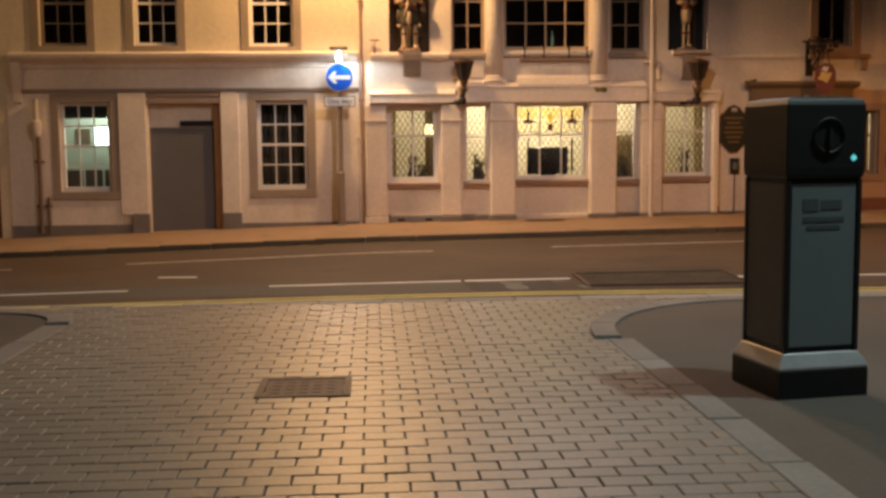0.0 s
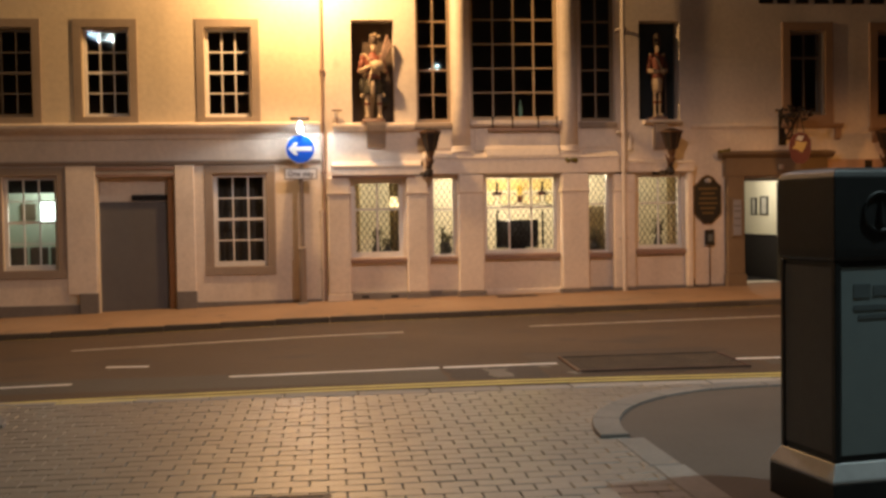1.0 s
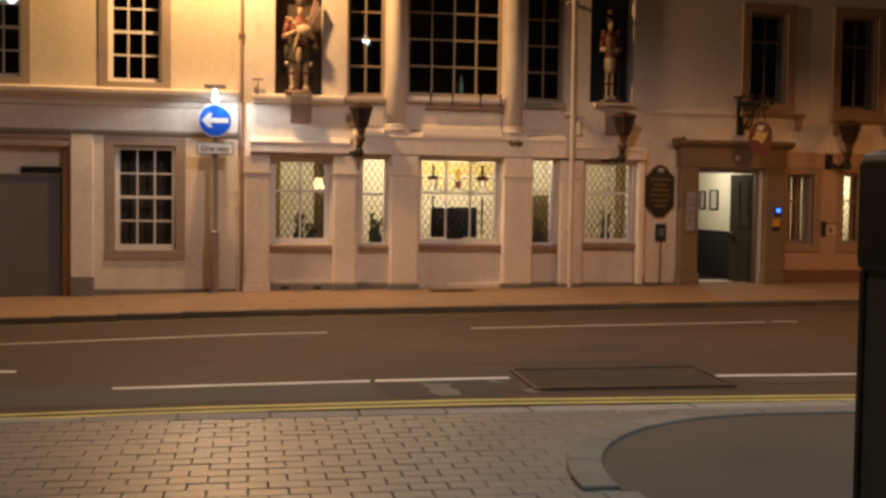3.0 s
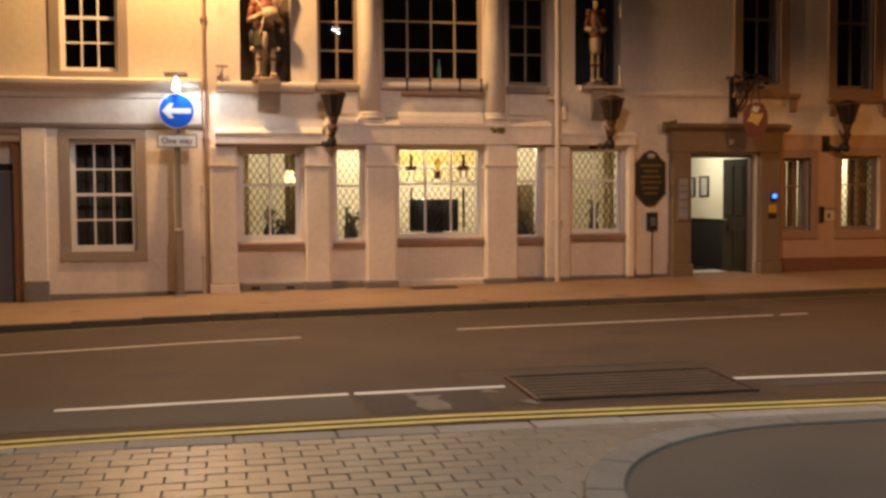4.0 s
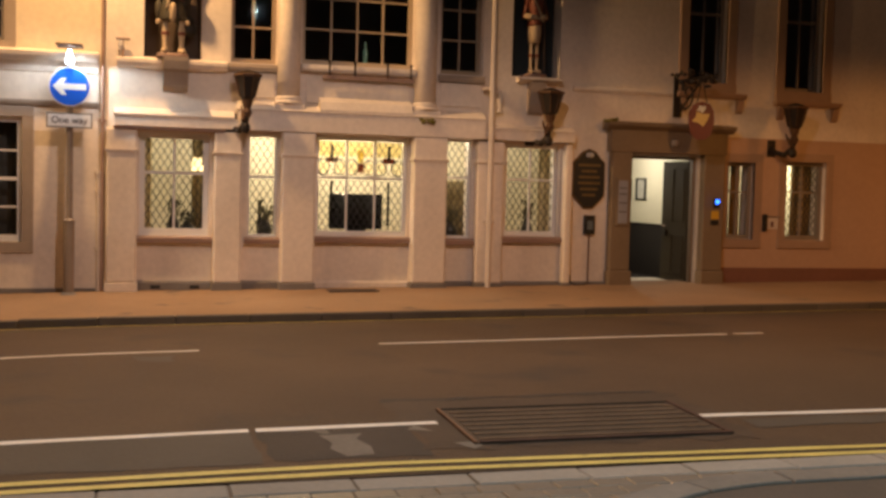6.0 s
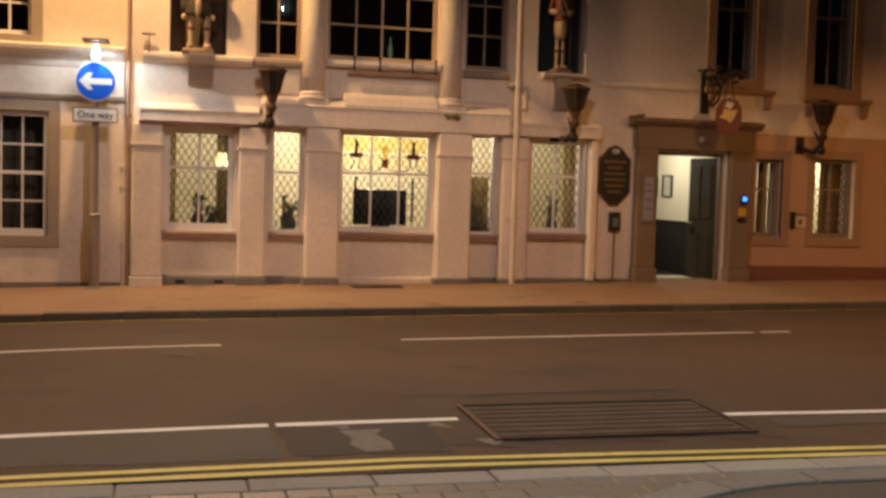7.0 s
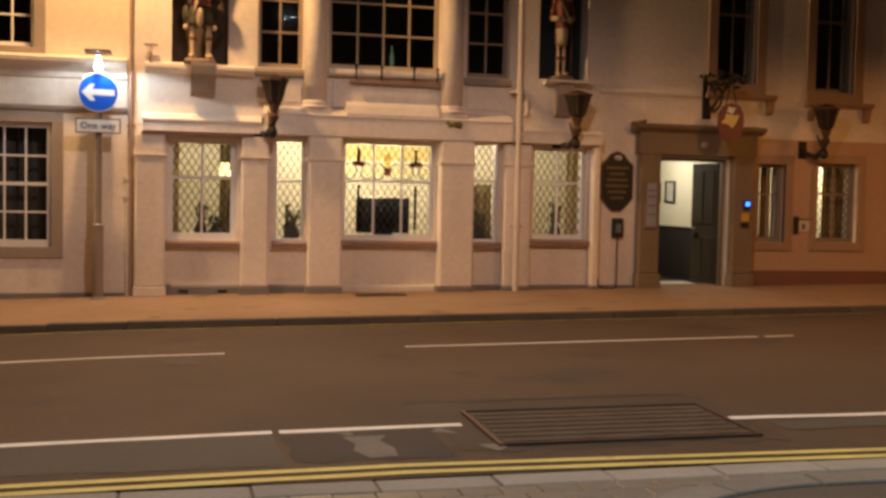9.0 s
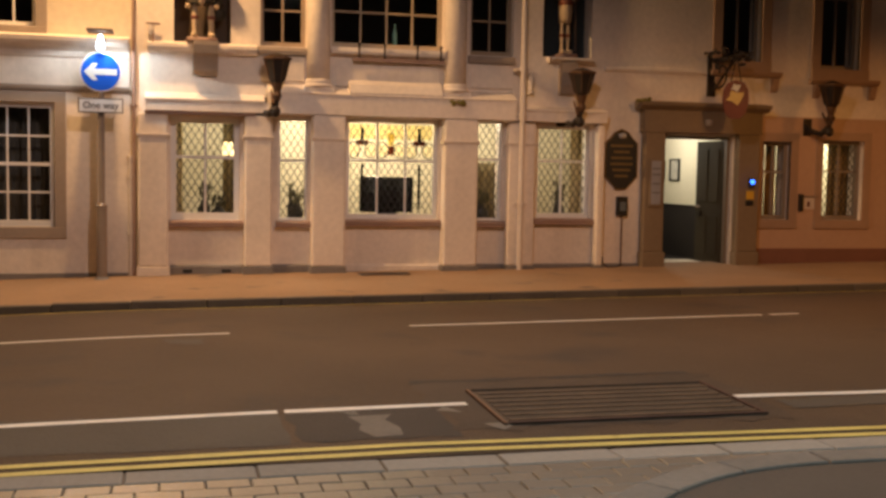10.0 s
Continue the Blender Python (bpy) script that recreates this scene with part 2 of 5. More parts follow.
    "trench": mat("trench_plate", (0.075, 0.052, 0.034), 0.85, metal=0.0, var=0.3, big=2, fine=30, bump=0.4),
    "wood_dark": mat("dark_upholstery", (0.07, 0.045, 0.03), 0.7, var=0.2, bump=0.1),
    "rust_edge": mat("rust_edge", (0.15, 0.078, 0.043), 0.8, var=0.3, big=4, fine=30, bump=0.3),
    "rust_dark": mat("rust_dark", (0.06, 0.028, 0.02), 0.8, var=0.3, big=4, fine=30, bump=0.3),
    "groove": mat("groove_dark", (0.05, 0.034, 0.023), 0.9, var=0.3, big=4, fine=30, bump=0.3),
    "ridge": mat("rusty_ridge", (0.14, 0.09, 0.055), 0.7, metal=0.0, var=0.35, big=4, fine=30, bump=0.3),
    "band": mat("kerb_band_stone", (0.2, 0.182, 0.16), 0.85, var=0.25, big=1.4, fine=25, bump=0.35, per_piece=0.1),
    "backing_grey": mat("grey_pane_backing", (0.07, 0.065, 0.055), 0.9, var=0.2, big=1.2, fine=14, bump=0.1),
    "moss": mat("moss", (0.16, 0.14, 0.03), 0.95, var=0.3, big=8, fine=40, bump=0.3),
    "gilt_bright": mat("gilt_emblem", (0.5, 0.36, 0.13), 0.45, metal=0.2, var=0.2, bump=0.05),
    "crest": mat("pale_crest", (0.55, 0.54, 0.5), 0.5, var=0.2, bump=0.0),
    "asphalt_mid": mat("asphalt_mid", (0.06, 0.041, 0.027), 0.85, var=0.35, big=1.2, fine=40, bump=0.5),
    # bay glazing bars: dim side lights and lit middle put into two paints
    "bay_paint": mat("dim_brown_paint", (0.34, 0.26, 0.18), 0.5, var=0.2, big=2, fine=20, bump=0.05),
    "bay_paint_lit": mat("lit_cream_paint", (0.5, 0.4, 0.27), 0.5, var=0.25, big=1.5, fine=20, bump=0.05),
    "statue_plaid": mat("statue_paint_green", (0.035, 0.03, 0.018), 0.6, var=0.5, big=9, fine=25, bump=0.15),
    "glow_shade": mat("lit_shade", (0.9, 0.75, 0.45), 0.6, emit=(1.0, 0.78, 0.38), power=2.2),
    "glass": glass("window_glass"),
}

# ---- builders ----


def box(bm, x0, x1, y0, y1, z0, z1, bevel=0.0):
    v = bmesh.ops.create_cube(bm, size=1)["verts"]
    bmesh.ops.transform(bm, matrix=Matrix.Translation(((x0 + x1) / 2, (y0 + y1) / 2, (z0 + z1) / 2)) @ Matrix.Diagonal((x1 - x0, y1 - y0, z1 - z0, 1)), verts=v)
    if bevel:
        bmesh.ops.bevel(bm, geom=list({e for q in v for e in q.link_edges}), offset=bevel, segments=2, affect="EDGES", profile=0.5)
    return bm


def rod(bm, a, b, r0, r1=None, n=12):
    a, b = Vector(a), Vector(b)
    m = Matrix.Translation((a + b) / 2) @ (b - a).to_track_quat("Z", "Y").to_matrix().to_4x4()
    bmesh.ops.create_cone(bm, cap_ends=True, segments=n, radius1=r0, radius2=r0 if r1 is None else r1, depth=(b - a).length, matrix=m)
    return bm


def lathe(bm, place, profile, n=20, axis="Z", turn=0.0):
    """Rings of (radius, height) round an upright axis at place."""
    rings = []
    for r, h in profile:
        rings.append([bm.verts.new((place[0] + r * math.cos(turn + 2 * math.pi * i / n), place[1] + r * math.sin(turn + 2 * math.pi * i / n), place[2] + h)) for i in range(n)])
    for p, q in zip(rings, rings[1:]):
        for i in range(n):
            bm.faces.new((p[i], p[(i + 1) % n], q[(i + 1) % n], q[i]))
    bm.faces.new(rings[0][::-1])
    bm.faces.new(rings[-1])
    return bm


def prism(bm, outline, y0, y1):
    """An upright slab with the (x, z) outline between y0 and y1."""
    f = [bm.verts.new((x, y0, z)) for x, z in outline]
    k = [bm.verts.new((x, y1, z)) for x, z in outline]
    n = len(f)
    bm.faces.new(f)
    bm.faces.new(k[::-1])
    for i in range(n):
        bm.faces.new((f[i], k[i], k[(i + 1) % n], f[(i + 1) % n]))
    bmesh.ops.recalc_face_normals(bm, faces=bm.faces[:])
    return bm


def moulding(bm, x0, x1, outline):
    """A length along x with the (y, z) outline."""
    f = [bm.verts.new((x0, y, z)) for y, z in outline]
    k = [bm.verts.new((x1, y, z)) for y, z in outline]
    n = len(f)
    bm.faces.new(f)
    bm.faces.new(k[::-1])
    for i in range(n):
        bm.faces.new((f[i], k[i], k[(i + 1) % n], f[(i + 1) % n]))
    bmesh.ops.recalc_face_normals(bm, faces=bm.faces[:])
    return bm


def root_of(ob):
    while ob.parent:
        ob = ob.parent
    return ob


def mesh_of(name, bm, material, smooth=False):
    me = bpy.data.meshes.new(name)
    if smooth:
        for f in bm.faces:
            f.smooth = True
    bm.to_mesh(me)
    bm.free()
    me.materials.append(M[material])
    return me


def part(name, bm, material, parent, label="", smooth=False, local=False):
    me = mesh_of(name, bm, material, smooth)
    if not local:
        me.transform(Matrix.Translation(-root_of(parent).location))
    ob = new(name, me)
    ob.parent = parent
    return tagged(ob, label)


def thing(name, place, label, category, group="", kind=""):
    ob = new(name)
    ob.location = place
    ob.empty_display_size = 0.1
    return tagged(ob, label, category, group, kind)


def solid(name, bm, material, label, category, kind="structure", smooth=False):
    return tagged(new(name, mesh_of(name, bm, material, smooth)), label, category, "", kind)


def smoothstep(a):
    a = min(1.0, max(0.0, a))
    return a * a * (3 - 2 * a)


def rise(x, y):
    fall = 0.0135 if x > 0 else 0.03
    return fall * max(-12.0, min(25.0, x)) * smoothstep((y + 10.5) / 4.5)


def road_z(x, y):
    c = 0.05 - (0.0076 if y > -7 else 0.0036) * (y + 7) ** 2
    return c + rise(x, y)


def pave_z(x, y):
    return 0.065 + 0.01 * y + rise(x, y)


def sheet(bm, xs, ys, height, lift=0.0, thick=0.0):
    rows = [[bm.verts.new((x, y, height(x, y) + lift)) for x in xs] for y in ys]
    for p, q in zip(rows, rows[1:]):
        for i in range(len(xs) - 1):
            bm.faces.new((p[i], p[i + 1], q[i + 1], q[i]))
    if thick:
        low = [[bm.verts.new(v.co - Vector((0, 0, thick))) for v in r] for r in rows]
        edge = rows[0] + [r[-1] for r in rows[1:]] + rows[-1][-2::-1] + [r[0] for r in rows[-2:0:-1]]
        under = low[0] + [r[-1] for r in low[1:]] + low[-1][-2::-1] + [r[0] for r in low[-2:0:-1]]
        for i in range(len(edge)):
            j = (i + 1) % len(edge)
            bm.faces.new((edge[i], under[i], under[j], edge[j]))
    return bm


def steps(a, b, d):
    n = max(1, round(abs(b - a) / d))
    return [a + (b - a) * i / n for i in range(n + 1)]


def wall_with_openings(x0, x1, z0, z1, y0, y1, holes):
    """A thick wall along x, front face at y0, with (x0, x1, z0, z1) holes through it."""
    xs = sorted({x0, x1, *[h[0] for h in holes], *[h[1] for h in holes]})
    zs = sorted({z0, z1, *[h[2] for h in holes], *[h[3] for h in holes]})
    xs, zs = [x for x in xs if x0 <= x <= x1], [z for z in zs if z0 <= z <= z1]

    def full(i, j):
        if i < 0 or j < 0 or i >= len(xs) - 1 or j >= len(zs) - 1:
            return False
        cx, cz = (xs[i] + xs[i + 1]) / 2, (zs[j] + zs[j + 1]) / 2
        return not any(h[0] < cx < h[1] and h[2] < cz < h[3] for h in holes)

    bm = bmesh.new()
    made = {}

    def v(i, j, y):
        if (i, j, y) not in made:
            made[i, j, y] = bm.verts.new((xs[i], y, zs[j]))
        return made[i, j, y]

    for i in range(len(xs) - 1):
        for j in range(len(zs) - 1):
            if not full(i, j):
                continue
            bm.faces.new((v(i, j, y0), v(i + 1, j, y0), v(i + 1, j + 1, y0), v(i, j + 1, y0)))
            bm.faces.new((v(i, j, y1), v(i, j + 1, y1), v(i + 1, j + 1, y1), v(i + 1, j, y1)))
            for di, dj, p, q in ((-1, 0, (i, j), (i, j + 1)), (1, 0, (i + 1, j + 1), (i + 1, j)), (0, -1, (i + 1, j), (i, j)), (0, 1, (i, j + 1), (i + 1, j + 1))):
                if not full(i + di, j + dj):
                    bm.faces.new((v(*p, y0), v(*q, y0), v(*q, y1), v(*p, y1)))
    bmesh.ops.recalc_face_normals(bm, faces=bm.faces[:])
    return bm

# ---- ground, road and pavements ----
g = bmesh.new()
sheet(g, steps(-400, 400, 80), steps(-400, 400, 80), lambda x, y: -0.5)
solid("ground", g, "asphalt_dark", "dark ground under the whole street", "ground")
XR = steps(-80, -14, 6) + steps(-13, 18, 1.0) + steps(24, 80, 7)
g = bmesh.new()
sheet(g, XR, steps(-10.72, -3.2, 0.42), road_z)
solid("road", g, "asphalt", "worn brown-grey asphalt roadway lit by sodium lamps", "road")
g = bmesh.new()
sheet(g, XR, steps(-3.06, 0.5, 0.6), pave_z)
solid("pavement", g, "pavement", "worn paved footway along the facades", "pavement")
g = bmesh.new()
sheet(g, steps(-60, 60, 6), steps(-45, -10.7, 3), lambda x, y: -0.016)
solid("paving_bed", g, "bedding", "dark sand bed under the block paving", "ground")

kerb = thing("kerb", (0, -3.13, 0), "raised grey stone kerb along the far footway", "kerb", kind="structure")
for i in range(-14, 20):
    x = i * 0.915
    bm = bmesh.new()
    box(bm, 0.004, 0.911, -0.07, 0.07, -0.2, 0.0, 0.012)
    ob = part("kerbstone", bm, "kerb", kerb, local=True)
    ob.location = (x, 0, pave_z(x + 0.45, -3.13) + 0.004)
    ob.rotation_euler = (0, -math.atan(0.0135), 0)


def along(points, x):
    """The y of a bent line in plan at x."""
    for (x0, y0), (x1, y1) in zip(points, points[1:]):
        if x <= x1:
            break
    return y0 + (y1 - y0) * (x - x0) / (x1 - x0)


def line(name, x0, x1, points, width, material, label, offset=0.0):
    bm = bmesh.new()
    n = steps(x0, x1, 0.4)
    rng = random.Random(int(x0 * 10) + int(width * 1000))
    lo, hi = [], []
    for x in n:
        y = along(points, x) + offset
        lo.append(bm.verts.new((x, y - width / 2 + rng.uniform(-0.006, 0.006), 0)))
        hi.append(bm.verts.new((x, y + width / 2 + rng.uniform(-0.006, 0.006), 0)))
    for i in range(len(n) - 1):
        bm.faces.new((lo[i], lo[i + 1], hi[i + 1], hi[i]))
    for v in bm.verts:
        v.co.z = road_z(v.co.x, v.co.y) + 0.006
    return solid(name, bm, material, label, "road marking")


FAR_DASH = [(-12, -6.5), (-3.5, -6.22), (1.05, -6.08), (2.9, -5.95), (15, -5.9)]
NEAR_DASH = [(-12, -11.0), (-4.1, -10.02), (-2.75, -9.86), (-1.1, -9.68), (1.2, -9.54), (2.56, -9.5), (4.6, -9.58), (10, -9.72)]
DOUBLE_YELLOW = [(-13, -12.6), (-6, -11.45), (-3.8, -11.04), (-3.0, -10.89), (-2.0, -10.78), (-0.4, -10.64), (2.0, -10.55), (5.0, -10.64), (16, -10.95)]
for a, b in ((-9.5, -5.2), (-3.55, 1.05), (2.9, 6.98), (7.08, 7.45), (10.0, 14.6)):
    line("road_line", a, b, FAR_DASH, 0.075, "line_white", "white painted dash on the asphalt roadway")
for a, b in ((-9.0, -2.72), (-1.1, 1.2), (1.25, 2.55), (4.57, 9.4)):
    line("road_line", a, b, NEAR_DASH, 0.085, "line_white", "white painted bay line on the asphalt roadway")
line("road_line", -2.62, -2.12, [(-2.62, -8.55), (-2.12, -8.62)], 0.13, "line_white", "short worn white mark on the asphalt roadway")
line("yellow_line", -13, 16, [(-13, -3.29), (16, -3.29)], 0.07, "line_yellow", "faded yellow line along the far kerb")
for off in (0.075, -0.075):
    line("yellow_line", -13, 16, DOUBLE_YELLOW, 0.075, "line_yellow", "yellow double line beside the block paving", off)

# ---- buildings ----
WIN = {  # x0, x1, z0, z1
    "lw1": (-6.2, -5.17, 0.78, 2.6), "lw2": (-2.22, -1.18, 0.78, 2.61),
    "uw1": (-6.53, -5.57, 3.72, 5.44), "uw2": (-4.65, -3.76, 3.72, 5.44), "uw3": (-2.33, -1.43, 3.7, 5.45),
    "w1": (0.47, 1.5, 0.9, 2.46), "w2": (2.09, 2.54, 0.9, 2.48), "w3": (3.14, 4.63, 0.93, 2.51), "w4": (5.26, 5.7, 0.92, 2.52), "w5": (6.28, 7.23, 0.97, 2.49),
    "w6": (10.38, 10.92, 0.97, 2.32), "w7": (11.56, 12.36, 0.97, 2.36),
    "v1": (1.8, 2.5, 3.57, 7.12), "v2": (2.89, 4.68, 3.61, 7.16), "v3": (5.12, 5.84, 3.57, 7.12),
    "w8": (9.53, 10.28, 3.67, 5.41), "w9": (11.42, 12.2, 3.6, 5.41),
}
LEFT_DOOR = (-4.42, -2.97, -0.5, 2.55)
PUB_DOOR = (8.5, 9.82, -0.5, 2.39)
NICHES = ((0.52, 1.36, 3.58, 5.6), (6.34, 7.19, 3.6, 5.6))
THICK = 0.42
holes = [WIN[k] for k in ("lw1", "lw2", "uw1", "uw2", "uw3")] + [LEFT_DOOR]
solid("wall_left_house", wall_with_openings(-7.25, -0.08, -0.5, 9.0, 0.0, THICK, holes), "render_cream", "cream painted rendered wall of the left house", "wall")
holes = [WIN[k] for k in ("w1", "w2", "w3", "w4", "w5", "w6", "w7", "v1", "v2", "v3", "w8", "w9")] + [PUB_DOOR, *NICHES]
solid("wall_hotel", wall_with_openings(-0.08, 20.0, -0.5, 9.0, 0.0, THICK, holes), "render_white", "cream painted rendered wall of the old hotel", "wall")
solid("wall_far_left", wall_with_openings(-30, -7.25, -0.5, 9.0, 0.0, THICK, [(-8.4, -7.42, -0.5, 2.5)]), "render_cream", "rendered wall of the next house with a dark doorway", "wall")
bm = bmesh.new()
box(bm, -30, 20, 0.0, 8.0, 9.0, 9.2)
solid("roof", bm, "stone_grey", "flat roof closing the row of houses", "roof")
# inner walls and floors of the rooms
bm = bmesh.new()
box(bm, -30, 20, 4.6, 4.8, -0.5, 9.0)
solid("wall_rear", bm, "room_unlit", "plain rear wall of the rooms", "wall")
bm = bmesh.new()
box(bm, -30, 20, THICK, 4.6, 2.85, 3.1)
solid("floor_upper", bm, "room_unlit", "plain floor between the storeys", "floor")
bm = bmesh.new()
box(bm, -30, 20, THICK, 4.6, -0.5, 0.1)
solid("floor_rooms", bm, "room_floor", "dark brown floor of the ground-floor rooms", "floor")
for x in (-7.3, -4.75, -2.6, -0.1, 8.3, 10.3, 13.2):
    bm = bmesh.new()
    box(bm, x, x + 0.1, THICK, 4.6, 0.1, 2.85)
    solid("wall_partition", bm, "room_cream", "plain plastered partition wall", "wall")
# unseen wall added behind the camera, across the square, for reflections
bm = bmesh.new()
box(bm, -60, 60, -45.5, -45, -0.5, 9)
solid("wall_unseen_far", bm, "stone_grey", "plain unseen stone wall added across the square for reflections", "wall")


def sash(name, key, cols, rows, depth, material, label, frame_w=0.07, bar=0.025, tall=None, meet=None, glassmat="glass", group="", rail=0.05):
    """A sash window set back in its opening: frame, bars, one pane for each light."""
    x0, x1, z0, z1 = WIN[key]
    win = thing(name, ((x0 + x1) / 2, depth, z0), label, "window", group, "structure")
    bm = bmesh.new()
    d0, d1 = depth, depth + 0.09
    box(bm, x0 + 0.002, x0 + frame_w, d0, d1, z0 + 0.002, z1 - 0.002)
    box(bm, x1 - frame_w, x1 - 0.002, d0, d1, z0 + 0.002, z1 - 0.002)
    box(bm, x0 + frame_w, x1 - frame_w, d0, d1, z1 - frame_w, z1 - 0.002)
    box(bm, x0 + frame_w, x1 - frame_w, d0 - 0.01, d1, z0 + 0.002, z0 + frame_w * 1.3)
    part("window_frame", bm, material, win)
    gx0, gx1, gz0, gz1 = x0 + frame_w, x1 - frame_w, z0 + frame_w * 1.3, z1 - frame_w
    xs = [gx0 + (gx1 - gx0) * i / cols for i in range(cols + 1)]
    zs = tall or [i / rows for i in range(rows + 1)]
    zs = [gz0 + (gz1 - gz0) * t for t in zs]
    for x in xs[1:-1]:
        part("glazing_bar", box(bmesh.new(), x - bar / 2, x + bar / 2, d0 + 0.022, d0 + 0.06, gz0, gz1), material, win)
    for i, z in enumerate(zs[1:-1], 1):
        h = rail if meet == i else bar
        y = d0 + 0.012 if meet == i else d0 + 0.02
        part("meeting_rail" if meet == i else "glazing_bar", box(bmesh.new(), gx0, gx1, y, d0 + 0.064, z - h / 2, z + h / 2), material, win)
    for a, b in zip(xs, xs[1:]):
        for c, d in zip(zs, zs[1:]):
            p = part("pane", box(bmesh.new(), a, b, d0 + 0.042, d0 + 0.046, c, d), glassmat, win)
            p.visible_shadow = False
    return win


def surround(parent, x0, x1, z0, z1, w, proud, material="stone_grey", top=None, sill=None):
    """Raised stone margins round an opening, one piece a side."""
    top, sill = top or w, sill or w
    for nm, b in (("jamb", (x0 - w, x0, z0, z1)), ("jamb", (x1, x1 + w, z0, z1)), ("lintel", (x0 - w, x1 + w, z1, z1 + top)), ("sill", (x0 - w, x1 + w, z0 - sill, z0))):
        e = 0.02 if nm == "sill" else 0
        part(nm, box(bmesh.new(), b[0], b[1], -proud - e, 0.06, b[2], b[3], 0.006), material, parent)


n = 0
for key, mt, cols, rows, meet, lab in (
    ("lw1", "paint_white", 3, 4, 2, "white sash window showing a lit pale green room"),
    ("lw2", "paint_white", 3, 4, 2, "white twelve-pane sash window, dark inside"),
    ("uw1", "paint_dim", 3, 4, 2, "twelve-pane sash window on the upper floor, dimness put into its paint"),
    ("uw2", "paint_white", 3, 4, 2, "white twelve-pane sash window on the upper floor"),
    ("uw3", "paint_white", 3, 4, 2, "white twelve-pane sash window below the lamp"),
):
    n += 1
    w = sash("window_%d" % n, key, cols, rows, 0.09 if key[0] == "l" else 0.16, mt, lab, frame_w=0.075 if key[0] == "l" else 0.06, bar=0.026, meet=meet)
    x0, x1, z0, z1 = WIN[key]
    surround(w, x0, x1, z0, z1, 0.16, 0.025)

for key, cols, tall, meet, lab in (
    ("w1", 2, [0, 0.62, 1], 1, "white leaded sash window of the lit bar room"),
    ("w2", 1, [0, 0.59, 1], 1, "narrow leaded window of the lit bar room"),
    ("w3", 3, [0, 0.59, 1], 1, "wide three-light leaded window with stained glass"),
    ("w4", 1, [0, 0.62, 1], 1, "narrow leaded window of the lit bar room"),
    ("w5", 2, [0, 0.62, 1], 1, "white leaded sash window of the lit bar room"),
    ("w6", 2, [0, 0.62, 1], 1, "brown-framed window beside the hotel door"),
    ("w7", 2, [0, 0.62, 1], 1, "brown-framed window with a bright curtain edge"),
):
    n += 1
    dim = key in ("w6", "w7")
    thin = key in ("w2", "w4")
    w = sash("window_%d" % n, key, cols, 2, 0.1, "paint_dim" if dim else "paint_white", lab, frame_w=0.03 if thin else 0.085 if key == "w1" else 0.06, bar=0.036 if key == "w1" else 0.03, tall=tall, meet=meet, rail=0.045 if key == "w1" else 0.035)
    x0, x1, z0, z1 = WIN[key]
    if dim:
        surround(w, x0, x1, z0, z1, 0.15, 0.03, "render_brown")
    else:
        part("window_sill", moulding(bmesh.new(), x0 - 0.05, x1 + 0.05, [(-0.1, z0 - 0.1), (-0.11, z0 - 0.03), (-0.05, z0 - 0.002), (0.1, z0 - 0.002), (0.1, z0 - 0.1)]), "stone_sill", w, "brown painted stone sill")

for key, cols, rows, meet, lab in (
    ("v1", 2, 7, 4, "tall narrow upper window light, dark inside"),
    ("v2", 4, 7, 4, "tall many-paned middle window, dark inside"),
    ("v3", 2, 7, 4, "tall narrow upper window light, dark inside"),
    ("w8", 2, 2, 1, "upper sash window, dark inside"),
    ("w9", 2, 2, 1, "upper sash window, dark inside"),
):
    n += 1
    up = key[0] == "w"
    w = sash("window_%d" % n, key, cols, rows, 0.14, "paint_dim" if up else "bay_paint_lit" if key == "v2" else "bay_paint", lab, frame_w=0.06, bar=0.03, tall=[0, 0.7, 1] if up else None, meet=meet if up else None)
    if up:
        x0, x1, z0, z1 = WIN[key]
        surround(w, x0, x1, z0, z1, 0.17, 0.04, "render_brown")

# interior lights and the rear walls of the lit rooms
for x, p in ((0.9, 15), (2.5, 62), (3.9, 90), (5.5, 48), (7.1, 11)):
    lamp("bar_ceiling_light", "POINT", (x, 1.3, 2.55), p, (1.0, 0.84, 0.58), 0.1)
lamp("hall_ceiling_light", "POINT", (9.2, 2.5, 2.55), 72, (1.0, 0.92, 0.78), 0.12)
lamp("office_ceiling_light", "POINT", (-5.6, 0.9, 2.6), 26, (0.9, 1.0, 0.88), 0.1)
lamp("lounge_ceiling_light", "POINT", (12.8, 1.5, 2.4), 95, (1.0, 0.9, 0.65), 0.12)
bm = bmesh.new()
box(bm, 0.0, 8.3, 2.2, 2.3, 0.1, 2.85)
solid("wall_bar_rear", bm, "room_cream", "cream plastered rear wall of the bar", "wall")
bm = bmesh.new()
box(bm, -7.2, -4.75, 1.4, 1.5, 0.1, 2.85)
solid("wall_office_rear", bm, "room_green", "pale green plastered rear wall of the office", "wall")
bm = bmesh.new()
box(bm, 10.4, 13.2, 2.2, 2.3, 0.1, 2.85)
solid("wall_lounge_rear", bm, "room_cream", "cream plastered rear wall of the lounge", "wall")

# ---- facade of the left house ----
trim = lambda name, bm, material, label: solid(name, bm, material, label, "trim")
trim("trim_cornice", moulding(bmesh.new(), -7.09, -0.12, [(0.01, 3.26), (-0.04, 3.28), (-0.06, 3.36), (-0.12, 3.4), (-0.2, 3.43), (-0.27, 3.485), (-0.28, 3.545), (-0.24, 3.56), (0.01, 3.61)]), "render_white", "long moulded cornice over the ground floor")
